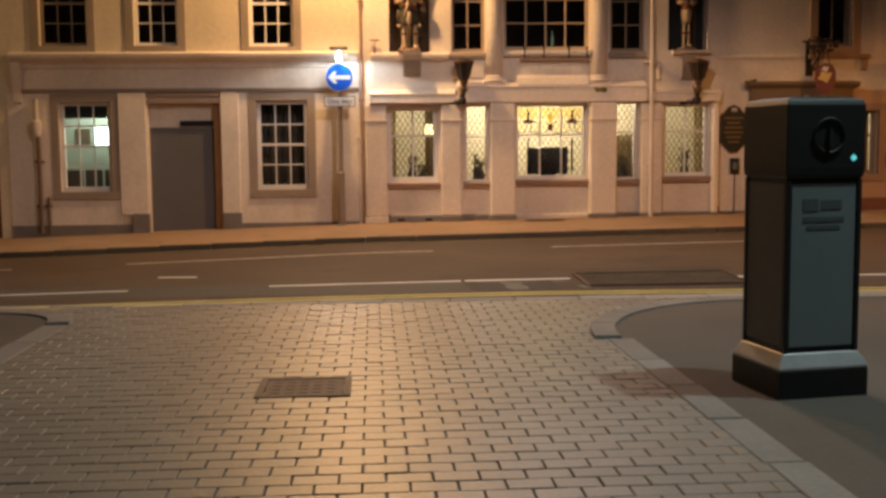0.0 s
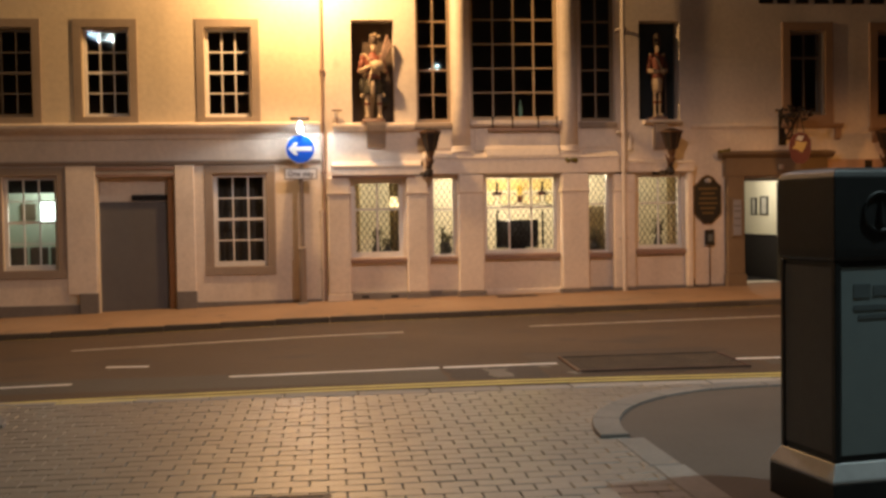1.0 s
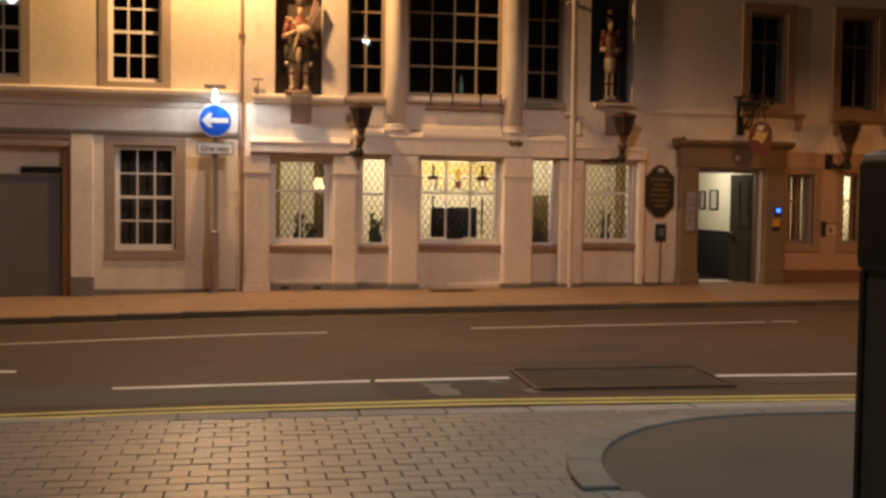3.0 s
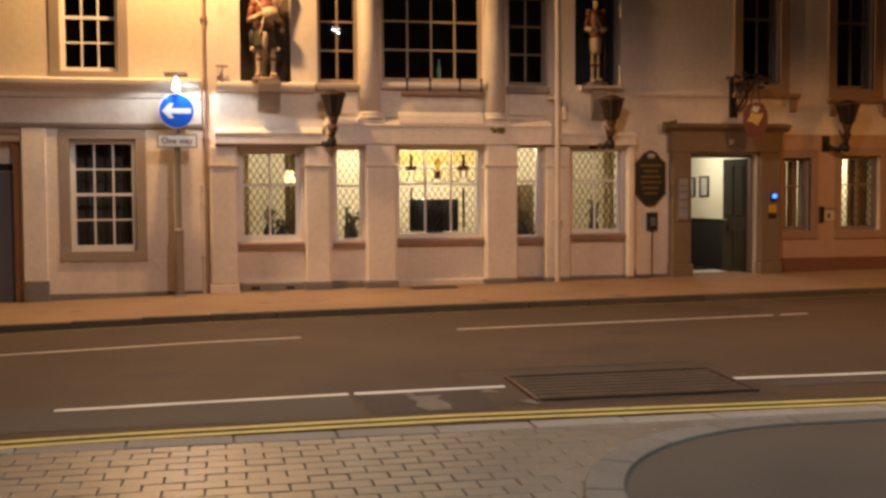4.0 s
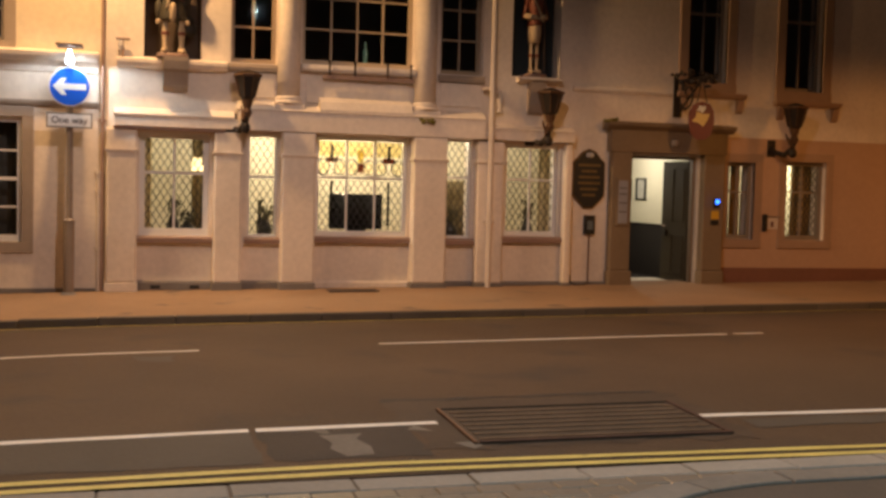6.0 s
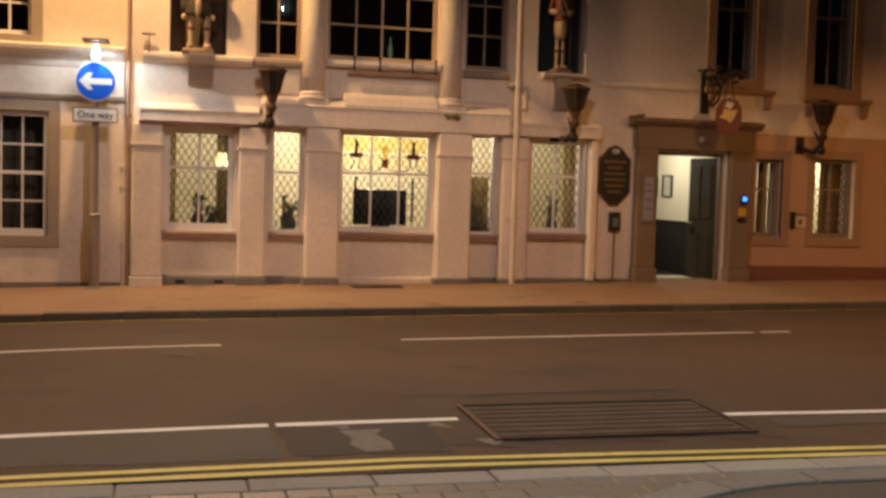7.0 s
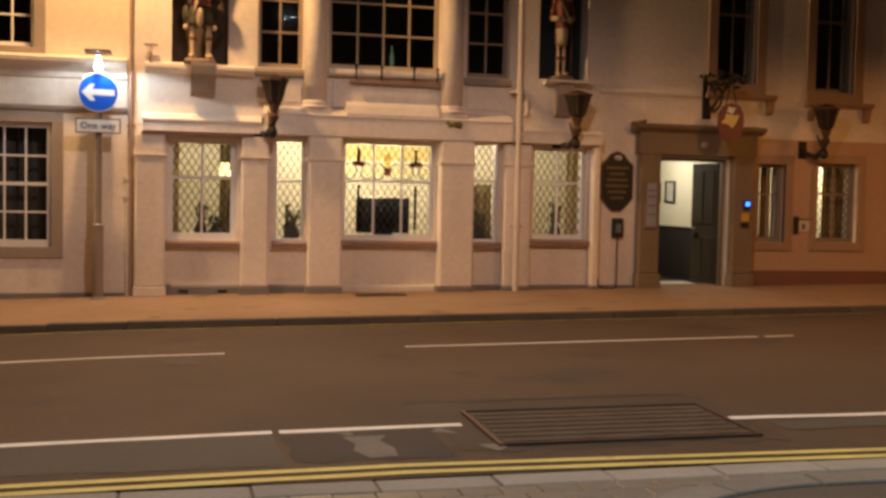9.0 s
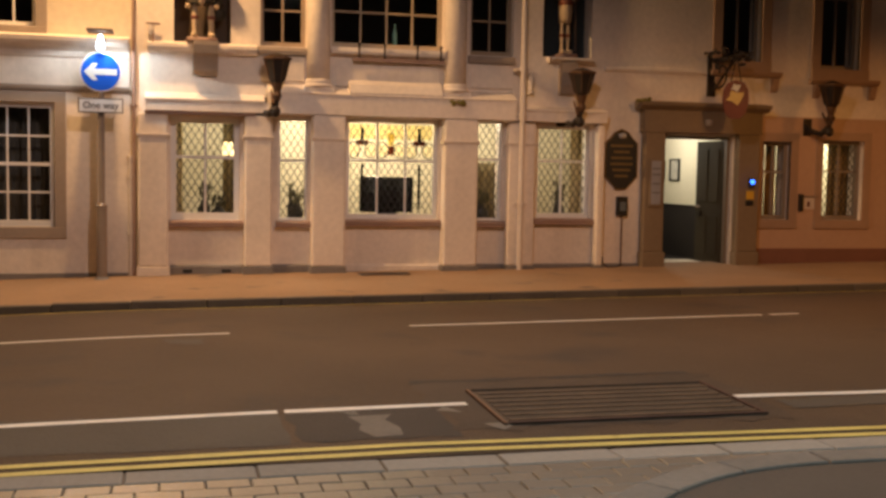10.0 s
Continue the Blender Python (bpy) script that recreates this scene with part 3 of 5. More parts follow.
trim("trim_fascia", box(bmesh.new(), -6.95, -0.12, -0.035, 0.01, 2.86, 3.26, 0.004), "render_white", "plain white fascia below the cornice")
trim("trim_architrave", moulding(bmesh.new(), -6.95, -0.12, [(0.01, 2.78), (-0.045, 2.79), (-0.06, 2.83), (-0.06, 2.86), (0.01, 2.87)]), "stone_grey", "narrow grey moulding over windows and door")
b = bmesh.new()
moulding(b, -7.06, -6.9, [(0.01, 2.55), (-0.05, 2.6), (-0.07, 2.8), (-0.12, 3.0), (-0.17, 3.2), (-0.18, 3.4), (0.01, 3.4)])
trim("trim_bracket", b, "render_white", "scrolled console at the end of the cornice")
for x0, x1 in ((-5.0, -4.45), (-2.94, -2.58)):
    trim("trim_pilaster", box(bmesh.new(), x0, x1, -0.05, 0.01, 0.3, 2.78, 0.006), "render_white", "plain white pilaster beside the boarded door")
    trim("trim_plinth_block", box(bmesh.new(), x0 + (0.22 if x0 < -4 else 0), x1 + 0.02, -0.09, 0.01, -0.4, 0.32, 0.012), "plinth_grey", "grey stone block at the pilaster foot")
for x0, x1 in ((-7.2, -4.78), (-2.56, -0.12)):
    trim("trim_plinth", box(bmesh.new(), x0, x1, -0.035, 0.01, -0.4, 0.1, 0.008), "plinth_grey", "low grey painted plinth")
# paler lower storey skin
for x0, x1, hole in ((-7.2, -5.0, WIN["lw1"]), (-2.58, -0.12, WIN["lw2"])):
    h = (hole[0] - 0.15, hole[1] + 0.15, hole[2] - 0.15, hole[3] + 0.15)
    trim("trim_wall_skin", wall_with_openings(x0, x1, 0.1, 2.78, -0.012, 0.005, [h]), "render_white", "white painted ground-floor render")

door = thing("door_1", (-3.7, 0.15, -0.1), "grey boarded-up doorway with a pale panel above", "door", kind="structure")
part("board", box(bmesh.new(), -4.415, -3.11, 0.15, 0.18, -0.15, 2.07, 0.004), "board_grey", door, "flat grey hoarding board")
part("overpanel", box(bmesh.new(), -4.415, -3.11, 0.17, 0.2, 2.075, 2.545, 0.004), "render_white", door, "pale panel over the board")
part("name_plate", box(bmesh.new(), -3.8, -3.12, 0.14, 0.168, 2.1, 2.21, 0.004), "black", door, "dark blank plate")
part("jamb", box(bmesh.new(), -3.1, -2.975, 0.06, 0.22, -0.15, 2.545, 0.006), "wood", door, "varnished wooden jamb")
part("band", box(bmesh.new(), -4.43, -2.96, -0.03, 0.02, 2.56, 2.615, 0.006), "stone_sill", door)
part("band", box(bmesh.new(), -4.43, -2.96, -0.045, 0.02, 2.69, 2.755, 0.006), "stone_sill", door)
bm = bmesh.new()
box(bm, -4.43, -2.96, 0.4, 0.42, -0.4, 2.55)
solid("door_backing", bm, "room_unlit", "dark lining behind the boarded doorway", "wall")
door = thing("door_2", (-7.9, 0.2, 0), "dark brown panelled door of the next house", "door", kind="structure")
part("leaf", box(bmesh.new(), -8.39, -7.43, 0.2, 0.25, -0.3, 2.49, 0.006), "wood", door)
for z0, z1 in ((0.2, 0.95), (1.15, 2.3)):
    for x0 in (-8.28, -7.86):
        part("panel", box(bmesh.new(), x0, x0 + 0.32, 0.188, 0.202, z0, z1, 0.008), "wood", door)


def drainpipe(x, y, z0, z1, r, material, label, collars, shoe=False):
    p = thing("drainpipe", (x, y, z0), label, "drainpipe")
    part("pipe", rod(bmesh.new(), (x, y, z0), (x, y, z1), r, n=16), material, p, smooth=False)
    for z in collars:
        part("collar", rod(bmesh.new(), (x, y, z - 0.03), (x, y, z + 0.03), r * 1.35, n=16), material, p)
        part("clip", box(bmesh.new(), x - r * 2.2, x + r * 2.2, y + r * 0.4, 0.005, z - 0.015, z + 0.015), material, p)
    return p


p = drainpipe(-6.6, -0.075, -0.05, 1.93, 0.045, "pipe_brown", "brown cast-iron drainpipe below a painted hopper", (0.5, 1.4))
b = bmesh.new()
lathe(b, (-6.62, -0.09, 1.9), [(0.05, 0), (0.08, 0.06), (0.1, 0.2), (0.1, 0.3), (0.05, 0.34), (0.045, 0.75)], 12)
part("hopper", b, "pipe_paint", p, "cream painted hopper head")
drainpipe(-6.44, -0.05, -0.05, 0.68, 0.028, "pipe_brown", "thin brown waste pipe at the wall foot", (0.5,))
drainpipe(-0.06, -0.06, 0.05, 8.9, 0.026, "stone_sill", "thin brown drainpipe between the two buildings", (2.6, 4.6, 6.6))
p = drainpipe(-0.11, -0.05, 0.05, 1.85, 0.03, "pipe_paint", "short cream painted waste pipe beside the sign", (0.7, 1.55, 1.83))
drainpipe(5.94, -0.255, 0.1, 8.9, 0.045, "pipe_paint", "cream painted drainpipe beside the bay", (1.2, 2.6, 3.35, 5.4, 7.4))

# ---- facade of the hotel ----
PIL = ((0.0, 0.44), (1.56, 1.98), (2.58, 3.1), (4.665, 5.22), (5.74, 6.2), (7.27, 7.4))
for x0, x1 in PIL:
    z = 0.2
    pr = 0.25 if 2 < x0 < 5 else 0.19
    trim("trim_pilaster", box(bmesh.new(), x0, x1, -pr, 0.01, z, 2.53 if pr > 0.2 else 2.5, 0.032), "render_white", "plain cream pilaster between the bar windows")
    if x1 - x0 > 0.2:
        trim("trim_capital", moulding(bmesh.new(), x0 - 0.02, x1 + 0.02, [(0.01, 2.13), (-pr - 0.008, 2.14), (-pr - 0.025, 2.17), (-pr - 0.025, 2.195), (0.01, 2.21)]), "render_white", "small moulded band on a pilaster")
    trim("trim_pilaster_foot", box(bmesh.new(), x0 - 0.02, x1 + 0.02, -pr - 0.02, 0.01, -0.2, z, 0.01), "plinth_grey" if x0 > 0.3 else "render_white", "grey painted pilaster foot")
# white length under w3: its lit sloping top is put into the paint
for x0, x1, m_ in ((0.46, 1.58, "plinth_grey"), (2.0, 2.56, "plinth_grey"), (3.12, 4.67, "render_white"), (5.24, 5.74, "plinth_grey"), (6.22, 7.26, "plinth_grey"), (7.39, 8.1, "plinth_grey")):
    trim("trim_plinth", moulding(bmesh.new(), x0, x1, [(0.01, -0.2), (-0.05, -0.2), (-0.05, 0.19), (-0.03, 0.215), (0.01, 0.22)]), m_, "low painted plinth under the bar windows")
for x in (0.72, 1.3):
    trim("trim_air_vent", box(bmesh.new(), x - 0.07, x + 0.07, -0.058, -0.048, 0.1, 0.15, 0.003), "black", "small black air vent in the plinth")
for x0, x1, pr in ((0.12, 1.93, 0.2), (1.935, 5.835, 0.26), (5.84, 7.42, 0.2)):
    trim("trim_lintel_band", box(bmesh.new(), x0, x1, -pr, 0.01, 2.535, 2.69 if pr < 0.25 else 2.835, 0.006), "render_white", "plain cream band above the bar windows")
trim("trim_drip", moulding(bmesh.new(), 0.1, 1.72, [(0.01, 2.49), (-0.225, 2.49), (-0.235, 2.525), (0.01, 2.535)]), "stone_sill", "thin brown drip moulding over a window")
trim("trim_ledge", moulding(bmesh.new(), 0.1, 1.86, [(0.01, 2.692), (-0.22, 2.692), (-0.22, 2.72), (0.01, 2.82)]), "render_white", "sloping weathered ledge over the bar window")
trim("trim_ledge", moulding(bmesh.new(), 1.9, 5.84, [(0.01, 2.837), (-0.272, 2.837), (-0.278, 2.85), (-0.262, 2.862), (0.01, 3.0)]), "render_white", "deep sloping ledge carrying the columns")
trim("trim_ledge", moulding(bmesh.new(), 6.0, 7.42, [(0.01, 2.692), (-0.22, 2.692), (-0.22, 2.72), (0.01, 2.8)]), "render_white", "sloping weathered ledge over the bar window")
# raised block of the ledge under the middle window
trim("trim_sill_block", moulding(bmesh.new(), 3.15, 4.62, [(0.01, 2.95), (-0.26, 2.85), (-0.27, 2.89), (-0.2, 3.02), (0.01, 3.13)]), "render_white", "raised sloping block under the middle window")
trim("trim_apron", box(bmesh.new(), 2.95, 4.6, -0.05, 0.01, 3.0, 3.42, 0.006), "render_white", "plain apron panel under the middle window")
trim("trim_sill", moulding(bmesh.new(), 2.87, 4.69, [(0.05, 3.49), (-0.12, 3.49), (-0.14, 3.53), (-0.13, 3.59), (0.05, 3.608)]), "render_white", "painted sill of the middle window")
trim("trim_rail", box(bmesh.new(), 3.2, 4.66, -0.16, -0.125, 3.38, 3.44, 0.006), "stone_sill", "thin brown rail below the middle window")
for x in (3.3, 3.7, 4.22, 4.6):
    t_ = thing("flag_bracket", (x, -0.15, 3.42), "small black iron bracket on the window sill", "bracket", "sill brackets")
    part("stem", rod(bmesh.new(), (x, -0.17, 3.44), (x, -0.17, 3.63), 0.016, n=10), "iron", t_)
    part("arm", rod(bmesh.new(), (x, -0.17, 3.5), (x, -0.04, 3.5), 0.014, n=8), "iron", t_)
    part("knob", lathe(bmesh.new(), (x, -0.17, 3.62), [(0.012, 0), (0.026, 0.015), (0.026, 0.03), (0.01, 0.045)], 10), "iron", t_)
for x0, x1 in ((1.76, 2.5), (5.08, 5.86)):
    trim("trim_sill", moulding(bmesh.new(), x0, x1, [(0.05, 3.44), (-0.08, 3.44), (-0.09, 3.5), (-0.07, 3.55), (0.05, 3.568)]), "stone_grey", "grey painted sill of a side light")
    trim("trim_apron", box(bmesh.new(), x0 + 0.04, x1 - 0.04, -0.04, 0.01, 3.05, 3.42, 0.006), "render_white", "plain apron panel under a side light")


def column(x, group):
    c = thing("column", (x, -0.16, 2.92), "tall round cream column flanking the middle window", "column", group)
    part("pedestal", box(bmesh.new(), x - 0.23, x + 0.23, -0.235, 0.0, 2.78, 2.955, 0.01), "render_white", c)
    part("base", lathe(bmesh.new(), (x, -0.06, 2.955), [(0.215, 0), (0.23, 0.025), (0.215, 0.05), (0.19, 0.06), (0.19, 0.075), (0.205, 0.09), (0.19, 0.11), (0.178, 0.125)], 28), "render_white", c, smooth=True)
    part("shaft", lathe(bmesh.new(), (x, -0.06, 3.08), [(0.175, 0), (0.172, 1.2), (0.165, 2.6), (0.15, 4.2)], 28), "render_white", c, smooth=True)
    part("capital", lathe(bmesh.new(), (x, -0.06, 7.28), [(0.15, 0), (0.19, 0.04), (0.2, 0.1), (0.24, 0.16)], 28), "render_white", c)


for x in (2.68, 4.86):
    column(x, "columns of the bay")
trim("trim_entablature", box(bmesh.new(), 1.7, 5.84, -0.38, 0.01, 7.45, 7.8, 0.02), "render_white", "entablature over the columns")

# niches, shelves and statues
for (x0, x1, z0, z1), m_ in zip(NICHES, ("niche_dark", "niche_teal")):
    solid("niche_lining", box(bmesh.new(), x0 - 0.02, x1 + 0.02, 0.36, 0.4, z0 - 0.02, z1 + 0.02), m_, "dark painted back of a statue niche", "niche")
trim("trim_shelf", moulding(bmesh.new(), 0.14, 1.74, [(0.01, 3.4), (-0.12, 3.42), (-0.17, 3.48), (-0.17, 3.53), (0.01, 3.575)]), "render_white", "moulded shelf below the niche")
trim("trim_corbel", moulding(bmesh.new(), 0.8, 1.16, [(0.01, 3.08), (-0.1, 3.1), (-0.2, 3.14), (-0.34, 3.34), (-0.4, 3.38), (-0.42, 3.5), (-0.42, 3.56), (0.01, 3.58)]), "stone_grey", "grey stone corbel under the statue")
trim("trim_shelf", moulding(bmesh.new(), 6.42, 7.16, [(0.01, 3.5), (-0.1, 3.5), (-0.2, 3.54), (-0.2, 3.58), (0.01, 3.6)]), "render_white", "moulded shelf below the niche")
trim("trim_corbel", moulding(bmesh.new(), 6.62, 6.88, [(0.01, 2.98), (-0.08, 3.0), (-0.16, 3.14), (-0.2, 3.34), (-0.2, 3.5), (0.01, 3.5)]), "stone_grey", "grey stone corbel under the statue")


def blob(bm, c, r, n=12):
    v = bmesh.ops.create_uvsphere(bm, u_segments=n, v_segments=n // 2 + 2, radius=1)["verts"]
    bmesh.ops.transform(bm, matrix=Matrix.Translation(c) @ Matrix.Diagonal((*r, 1)), verts=v)


def statue(x, z, pipes):
    """A plain painted figure in one mesh: boots, hose, kilt, coat, sash, head, hat."""
    bm = bmesh.new()
    marks = []

    def done(slot):
        for f in bm.faces[len(marks):]:
            f.material_index = slot
        marks.extend([0] * (len(bm.faces) - len(marks)))

    y = -0.06 if pipes else 0.08
    lean = 0.035 if pipes else 0.0
    prism(bm, [(x - 0.27, z), (x + 0.27, z), (x + 0.24, z + 0.05), (x - 0.24, z + 0.05)], y - 0.17, y + 0.2)
    done(3)
    for k in (-1, 1):
        fx = x + (k * 0.12 + (0.03 if k > 0 else 0.0) if pipes else k * 0.075)
        # spats and calves, then bare knees
        lathe(bm, (fx, y, z + 0.06), [(0.055, 0), (0.058, 0.04), (0.04, 0.12), (0.045, 0.2), (0.06, 0.3), (0.046, 0.41), (0.044, 0.46), (0.06, 0.58)], 12)
        blob(bm, (fx + k * 0.02, y - 0.07, z + 0.085), (0.052, 0.12, 0.042))
    done(1)
    for k in (-1, 1):
        fx = x + (k * 0.12 + (0.03 if k > 0 else 0.0) if pipes else k * 0.075)
        lathe(bm, (fx, y, z + 0.33), [(0.061, 0), (0.066, 0.02), (0.052, 0.07), (0.048, 0.09)], 12)
    done(0)
    if pipes:
        # pleated kilt
        rings = []
        for h, r in ((0.55, 0.215), (0.58, 0.22), (0.72, 0.19), (0.9, 0.15)):
            rings.append([bm.verts.new((x + (r + 0.012 * (i % 2)) * math.cos(math.pi * i / 18), y + 0.8 * (r + 0.012 * (i % 2)) * math.sin(math.pi * i / 18), z + h)) for i in range(36)])
        for p, q in zip(rings, rings[1:]):
            for i in range(36):
                bm.faces.new((p[i], p[(i + 1) % 36], q[(i + 1) % 36], q[i]))
        bm.faces.new(rings[0][::-1])
        bm.faces.new(rings[-1])
        done(4)
        lathe(bm, (x - 0.01, y - 0.2, z + 0.5), [(0.02, 0), (0.05, 0.06), (0.062, 0.18), (0.05, 0.26), (0.02, 0.29)], 10)
        done(1)
    else:
        lathe(bm, (x, y, z + 0.56), [(0.13, 0), (0.15, 0.08), (0.165, 0.2), (0.15, 0.34)], 14)
        done(1)
    # coat with skirts, collar and shoulders
    lathe(bm, (x + lean * 0.4, y, z + 0.84), [(0.175, 0), (0.16, 0.06), (0.15, 0.12), (0.185, 0.26), (0.2, 0.36), (0.17, 0.44), (0.08, 0.48), (0.075, 0.52)], 16)
    for k in (-1, 1):
        rod(bm, (x + k * 0.2, y, z + 1.26), (x + k * 0.285, y - 0.01, z + 1.0), 0.068, 0.058)
        blob(bm, (x + k * 0.195, y, z + 1.26), (0.085, 0.085, 0.065))
        blob(bm, (x + k * 0.285, y - 0.01, z + 1.0), (0.06, 0.06, 0.06))
    done(0)
    for k in (-1, 1):
        rod(bm, (x + k * 0.285, y - 0.02, z + 1.0), (x + k * 0.09, y - 0.2, z + (1.06 if pipes else 0.96)), 0.052, 0.036)
        blob(bm, (x + k * 0.085, y - 0.21, z + (1.06 if pipes else 0.96)), (0.045, 0.045, 0.04))
        blob(bm, (x + k * 0.2, y, z + 1.33), (0.075, 0.06, 0.02))
    # cross belt and buckle, waist belt
    for a in range(6):
        u, v = a / 6, (a + 1) / 6
        rod(bm, (x - 0.16 + 0.3 * u, y - 0.17 - 0.035 * math.sin(3.14 * u), z + 1.3 - 0.4 * u), (x - 0.16 + 0.3 * v, y - 0.17 - 0.035 * math.sin(3.14 * v), z + 1.3 - 0.4 * v), 0.024, n=8)
    lathe(bm, (x + lean * 0.4, y, z + 0.93), [(0.168, 0), (0.172, 0.01), (0.166, 0.045)], 16)
    blob(bm, (x + lean, y - 0.02, z + 1.44), (0.066, 0.08, 0.1))
    blob(bm, (x + lean, y - 0.11, z + 1.43), (0.016, 0.025, 0.022), 8)
    done(1)
    if pipes:
        # feather bonnet with a plaited band
        lathe(bm, (x + lean, y, z + 1.5), [(0.085, 0), (0.1, 0.06), (0.105, 0.12), (0.085, 0.17), (0.03, 0.2)], 14)
        done(2)
        lathe(bm, (x + lean, y, z + 1.49), [(0.084, 0), (0.09, 0.015), (0.088, 0.035)], 14)
        for dx, dz in ((-0.05, 1.7), (0.03, 1.72), (0.12, 1.68)):
            blob(bm, (x + lean + dx, y - 0.03, z + dz), (0.042, 0.04, 0.028), 8)
        # pipe bag, drones with their joints, chanter
        blob(bm, (x + 0.1, y - 0.19, z + 1.08), (0.17, 0.1, 0.12))
        done(1)
        for dx, top in ((0.0, 1.66), (0.045, 1.58), (0.09, 1.5)):
            rod(bm, (x + 0.14 + dx * 0.5, y - 0.14, z + 1.1), (x + 0.33 + dx, y - 0.08, z + top), 0.02, 0.026, 8)
            blob(bm, (x + 0.33 + dx, y - 0.08, z + top), (0.032, 0.032, 0.04), 8)
        done(3)
        rod(bm, (x - 0.03, y - 0.22, z + 1.02), (x - 0.1, y - 0.24, z + 0.68), 0.016, 0.026, 8)
        done(1)
        # plaid falling from the shoulder
        for a in range(7):
            blob(bm, (x + 0.2 + 0.045 * math.sin(a * 1.3), y + 0.09 + 0.01 * a, z + 1.22 - 0.13 * a), (0.1 + 0.012 * a, 0.075, 0.11), 10)
        blob(bm, (x - 0.22, y + 0.04, z + 0.72), (0.08, 0.06, 0.17), 10)
        done(4)
        for k in (-1, 1):
            blob(bm, (x + k * 0.235, y - 0.03, z + 0.52), (0.05, 0.055, 0.045), 8)
        done(1)
    else:
        lathe(bm, (x, y, z + 1.5), [(0.1, 0), (0.105, 0.05), (0.1, 0.2), (0.06, 0.25)], 12)
        rod(bm, (x + 0.22, y - 0.12, z + 0.1), (x + 0.2, y - 0.1, z + 1.35), 0.018, n=8)
        done(2)
    slim = Matrix.Translation((x, 0, 0)) @ Matrix.Diagonal((0.88 if pipes else 0.66, 1, 1, 1)) @ Matrix.Translation((-x, 0, 0))
    bmesh.ops.transform(bm, matrix=slim, verts=bm.verts)
    bmesh.ops.recalc_face_normals(bm, faces=bm.faces[:])
    ob = solid("statue", bm, "statue_red", "painted figure in a red coat standing in a niche" if not pipes else "painted figure of a piper standing in a niche", "statue", kind="", smooth=True)
    for k in ("statue_pale", "statue_dark", "stone_sill", "statue_plaid"):
        ob.data.materials.append(M[k])


statue(0.93, 3.58, True)
statue(6.74, 3.6, False)

# ---- hotel doorway ----
for x0, x1 in ((8.12, 8.485), (9.84, 10.24)):
    trim("trim_door_pilaster", box(bmesh.new(), x0, x1, -0.17, 0.01, 0.42, 2.42, 0.02), "case_brown", "brown painted pilaster of the doorcase")
    trim("trim_door_foot", box(bmesh.new(), x0 - 0.02, x1 + 0.03, -0.2, 0.01, -0.2, 0.42, 0.02), "case_brown", "stepped foot of a door pilaster")
trim("trim_door_frieze", box(bmesh.new(), 8.08, 10.26, -0.18, 0.01, 2.42, 2.79, 0.008), "case_brown", "brown painted frieze over the door")
trim("trim_door_cornice", moulding(bmesh.new(), 7.98, 10.36, [(0.01, 2.79), (-0.19, 2.79), (-0.25, 2.83), (-0.3, 2.86), (-0.31, 2.91), (0.01, 2.95)]), "case_brown", "moulded cornice over the door")
trim("trim_boss", lathe(bmesh.new(), (9.25, -0.19, 2.55), [(0.05, 0), (0.06, 0.02), (0.06, 0.08), (0.05, 0.1)], 12), "stone_grey", "small carved boss in the door frieze")
b = bmesh.new()
for x0, x1, z0, z1 in ((8.502, 8.55, 0.1, 2.38), (9.77, 9.818, 0.1, 2.38), (8.55, 9.77, 2.33, 2.38)):
    box(b, x0, x1, 0.12, 0.22, z0, z1)
trim("trim_door_frame", b, "case_brown", "brown painted inner door frame")
trim("trim_threshold", box(bmesh.new(), 8.5, 9.82, -0.12, 0.5, -0.1, 0.165, 0.01), "edging", "worn stone threshold step")
door = thing("door_3", (9.77, 0.3, 0.17), "open grey-green panelled hotel door", "door", kind="structure")
leaf = Matrix.Translation((9.785, 0.25, 0)) @ Matrix.Rotation(radians(97), 4, "Z")


def on_leaf(name, x0, x1, y0, y1, z0, z1, m_, parent, label="", bevel=0.006):
    bm = box(bmesh.new(), x0, x1, y0, y1, z0, z1, bevel)
    bmesh.ops.transform(bm, matrix=leaf, verts=bm.verts)
    return part(name, bm, m_, parent, label)


lf = on_leaf("leaf", 0, 0.78, -0.022, 0.022, 0.18, 2.32, "door_paint", door)
for z0, z1 in ((0.32, 1.0), (1.25, 2.18)):
    for x0 in (0.1, 0.43):
        on_leaf("panel", x0, x0 + 0.26, 0.02, 0.034, z0, z1, "door_paint", lf, bevel=0.01)
on_leaf("handle", 0.66, 0.7, 0.022, 0.08, 1.14, 1.18, "pole_grey", lf, "steel lever handle")
on_leaf("handle_bar", 0.56, 0.7, 0.07, 0.09, 1.15, 1.175, "pole_grey", lf, "steel lever handle")
on_leaf("lock_box", 0.58, 0.72, 0.022, 0.06, 0.98, 1.08, "iron", lf)
# hall seen through the doorway
trim("trim_dado", box(bmesh.new(), 10.27, 10.298, 0.45, 4.58, 0.1, 1.1), "dado", "dark panelled dado of the hall")
trim("trim_dado_rail", box(bmesh.new(), 10.25, 10.298, 0.45, 4.58, 1.1, 1.14, 0.006), "dado", "dark dado rail of the hall")
trim("trim_hall_floor", box(bmesh.new(), 8.42, 10.26, 1.3, 4.58, 0.1, 0.108), "dado", "dark hall floor")
# mat kept very pale: hall light on the floor is put into its colour
solid("door_mat", box(bmesh.new(), 8.56, 9.68, 0.5, 1.28, 0.1, 0.18, 0.006), "mat_lit", "pale mat inside the open doorway, hall light put into its colour", "door mat", kind="")
for y0, y1, z0, z1 in ((2.95, 3.4, 1.6, 2.04), (3.62, 3.95, 1.6, 2.02)):
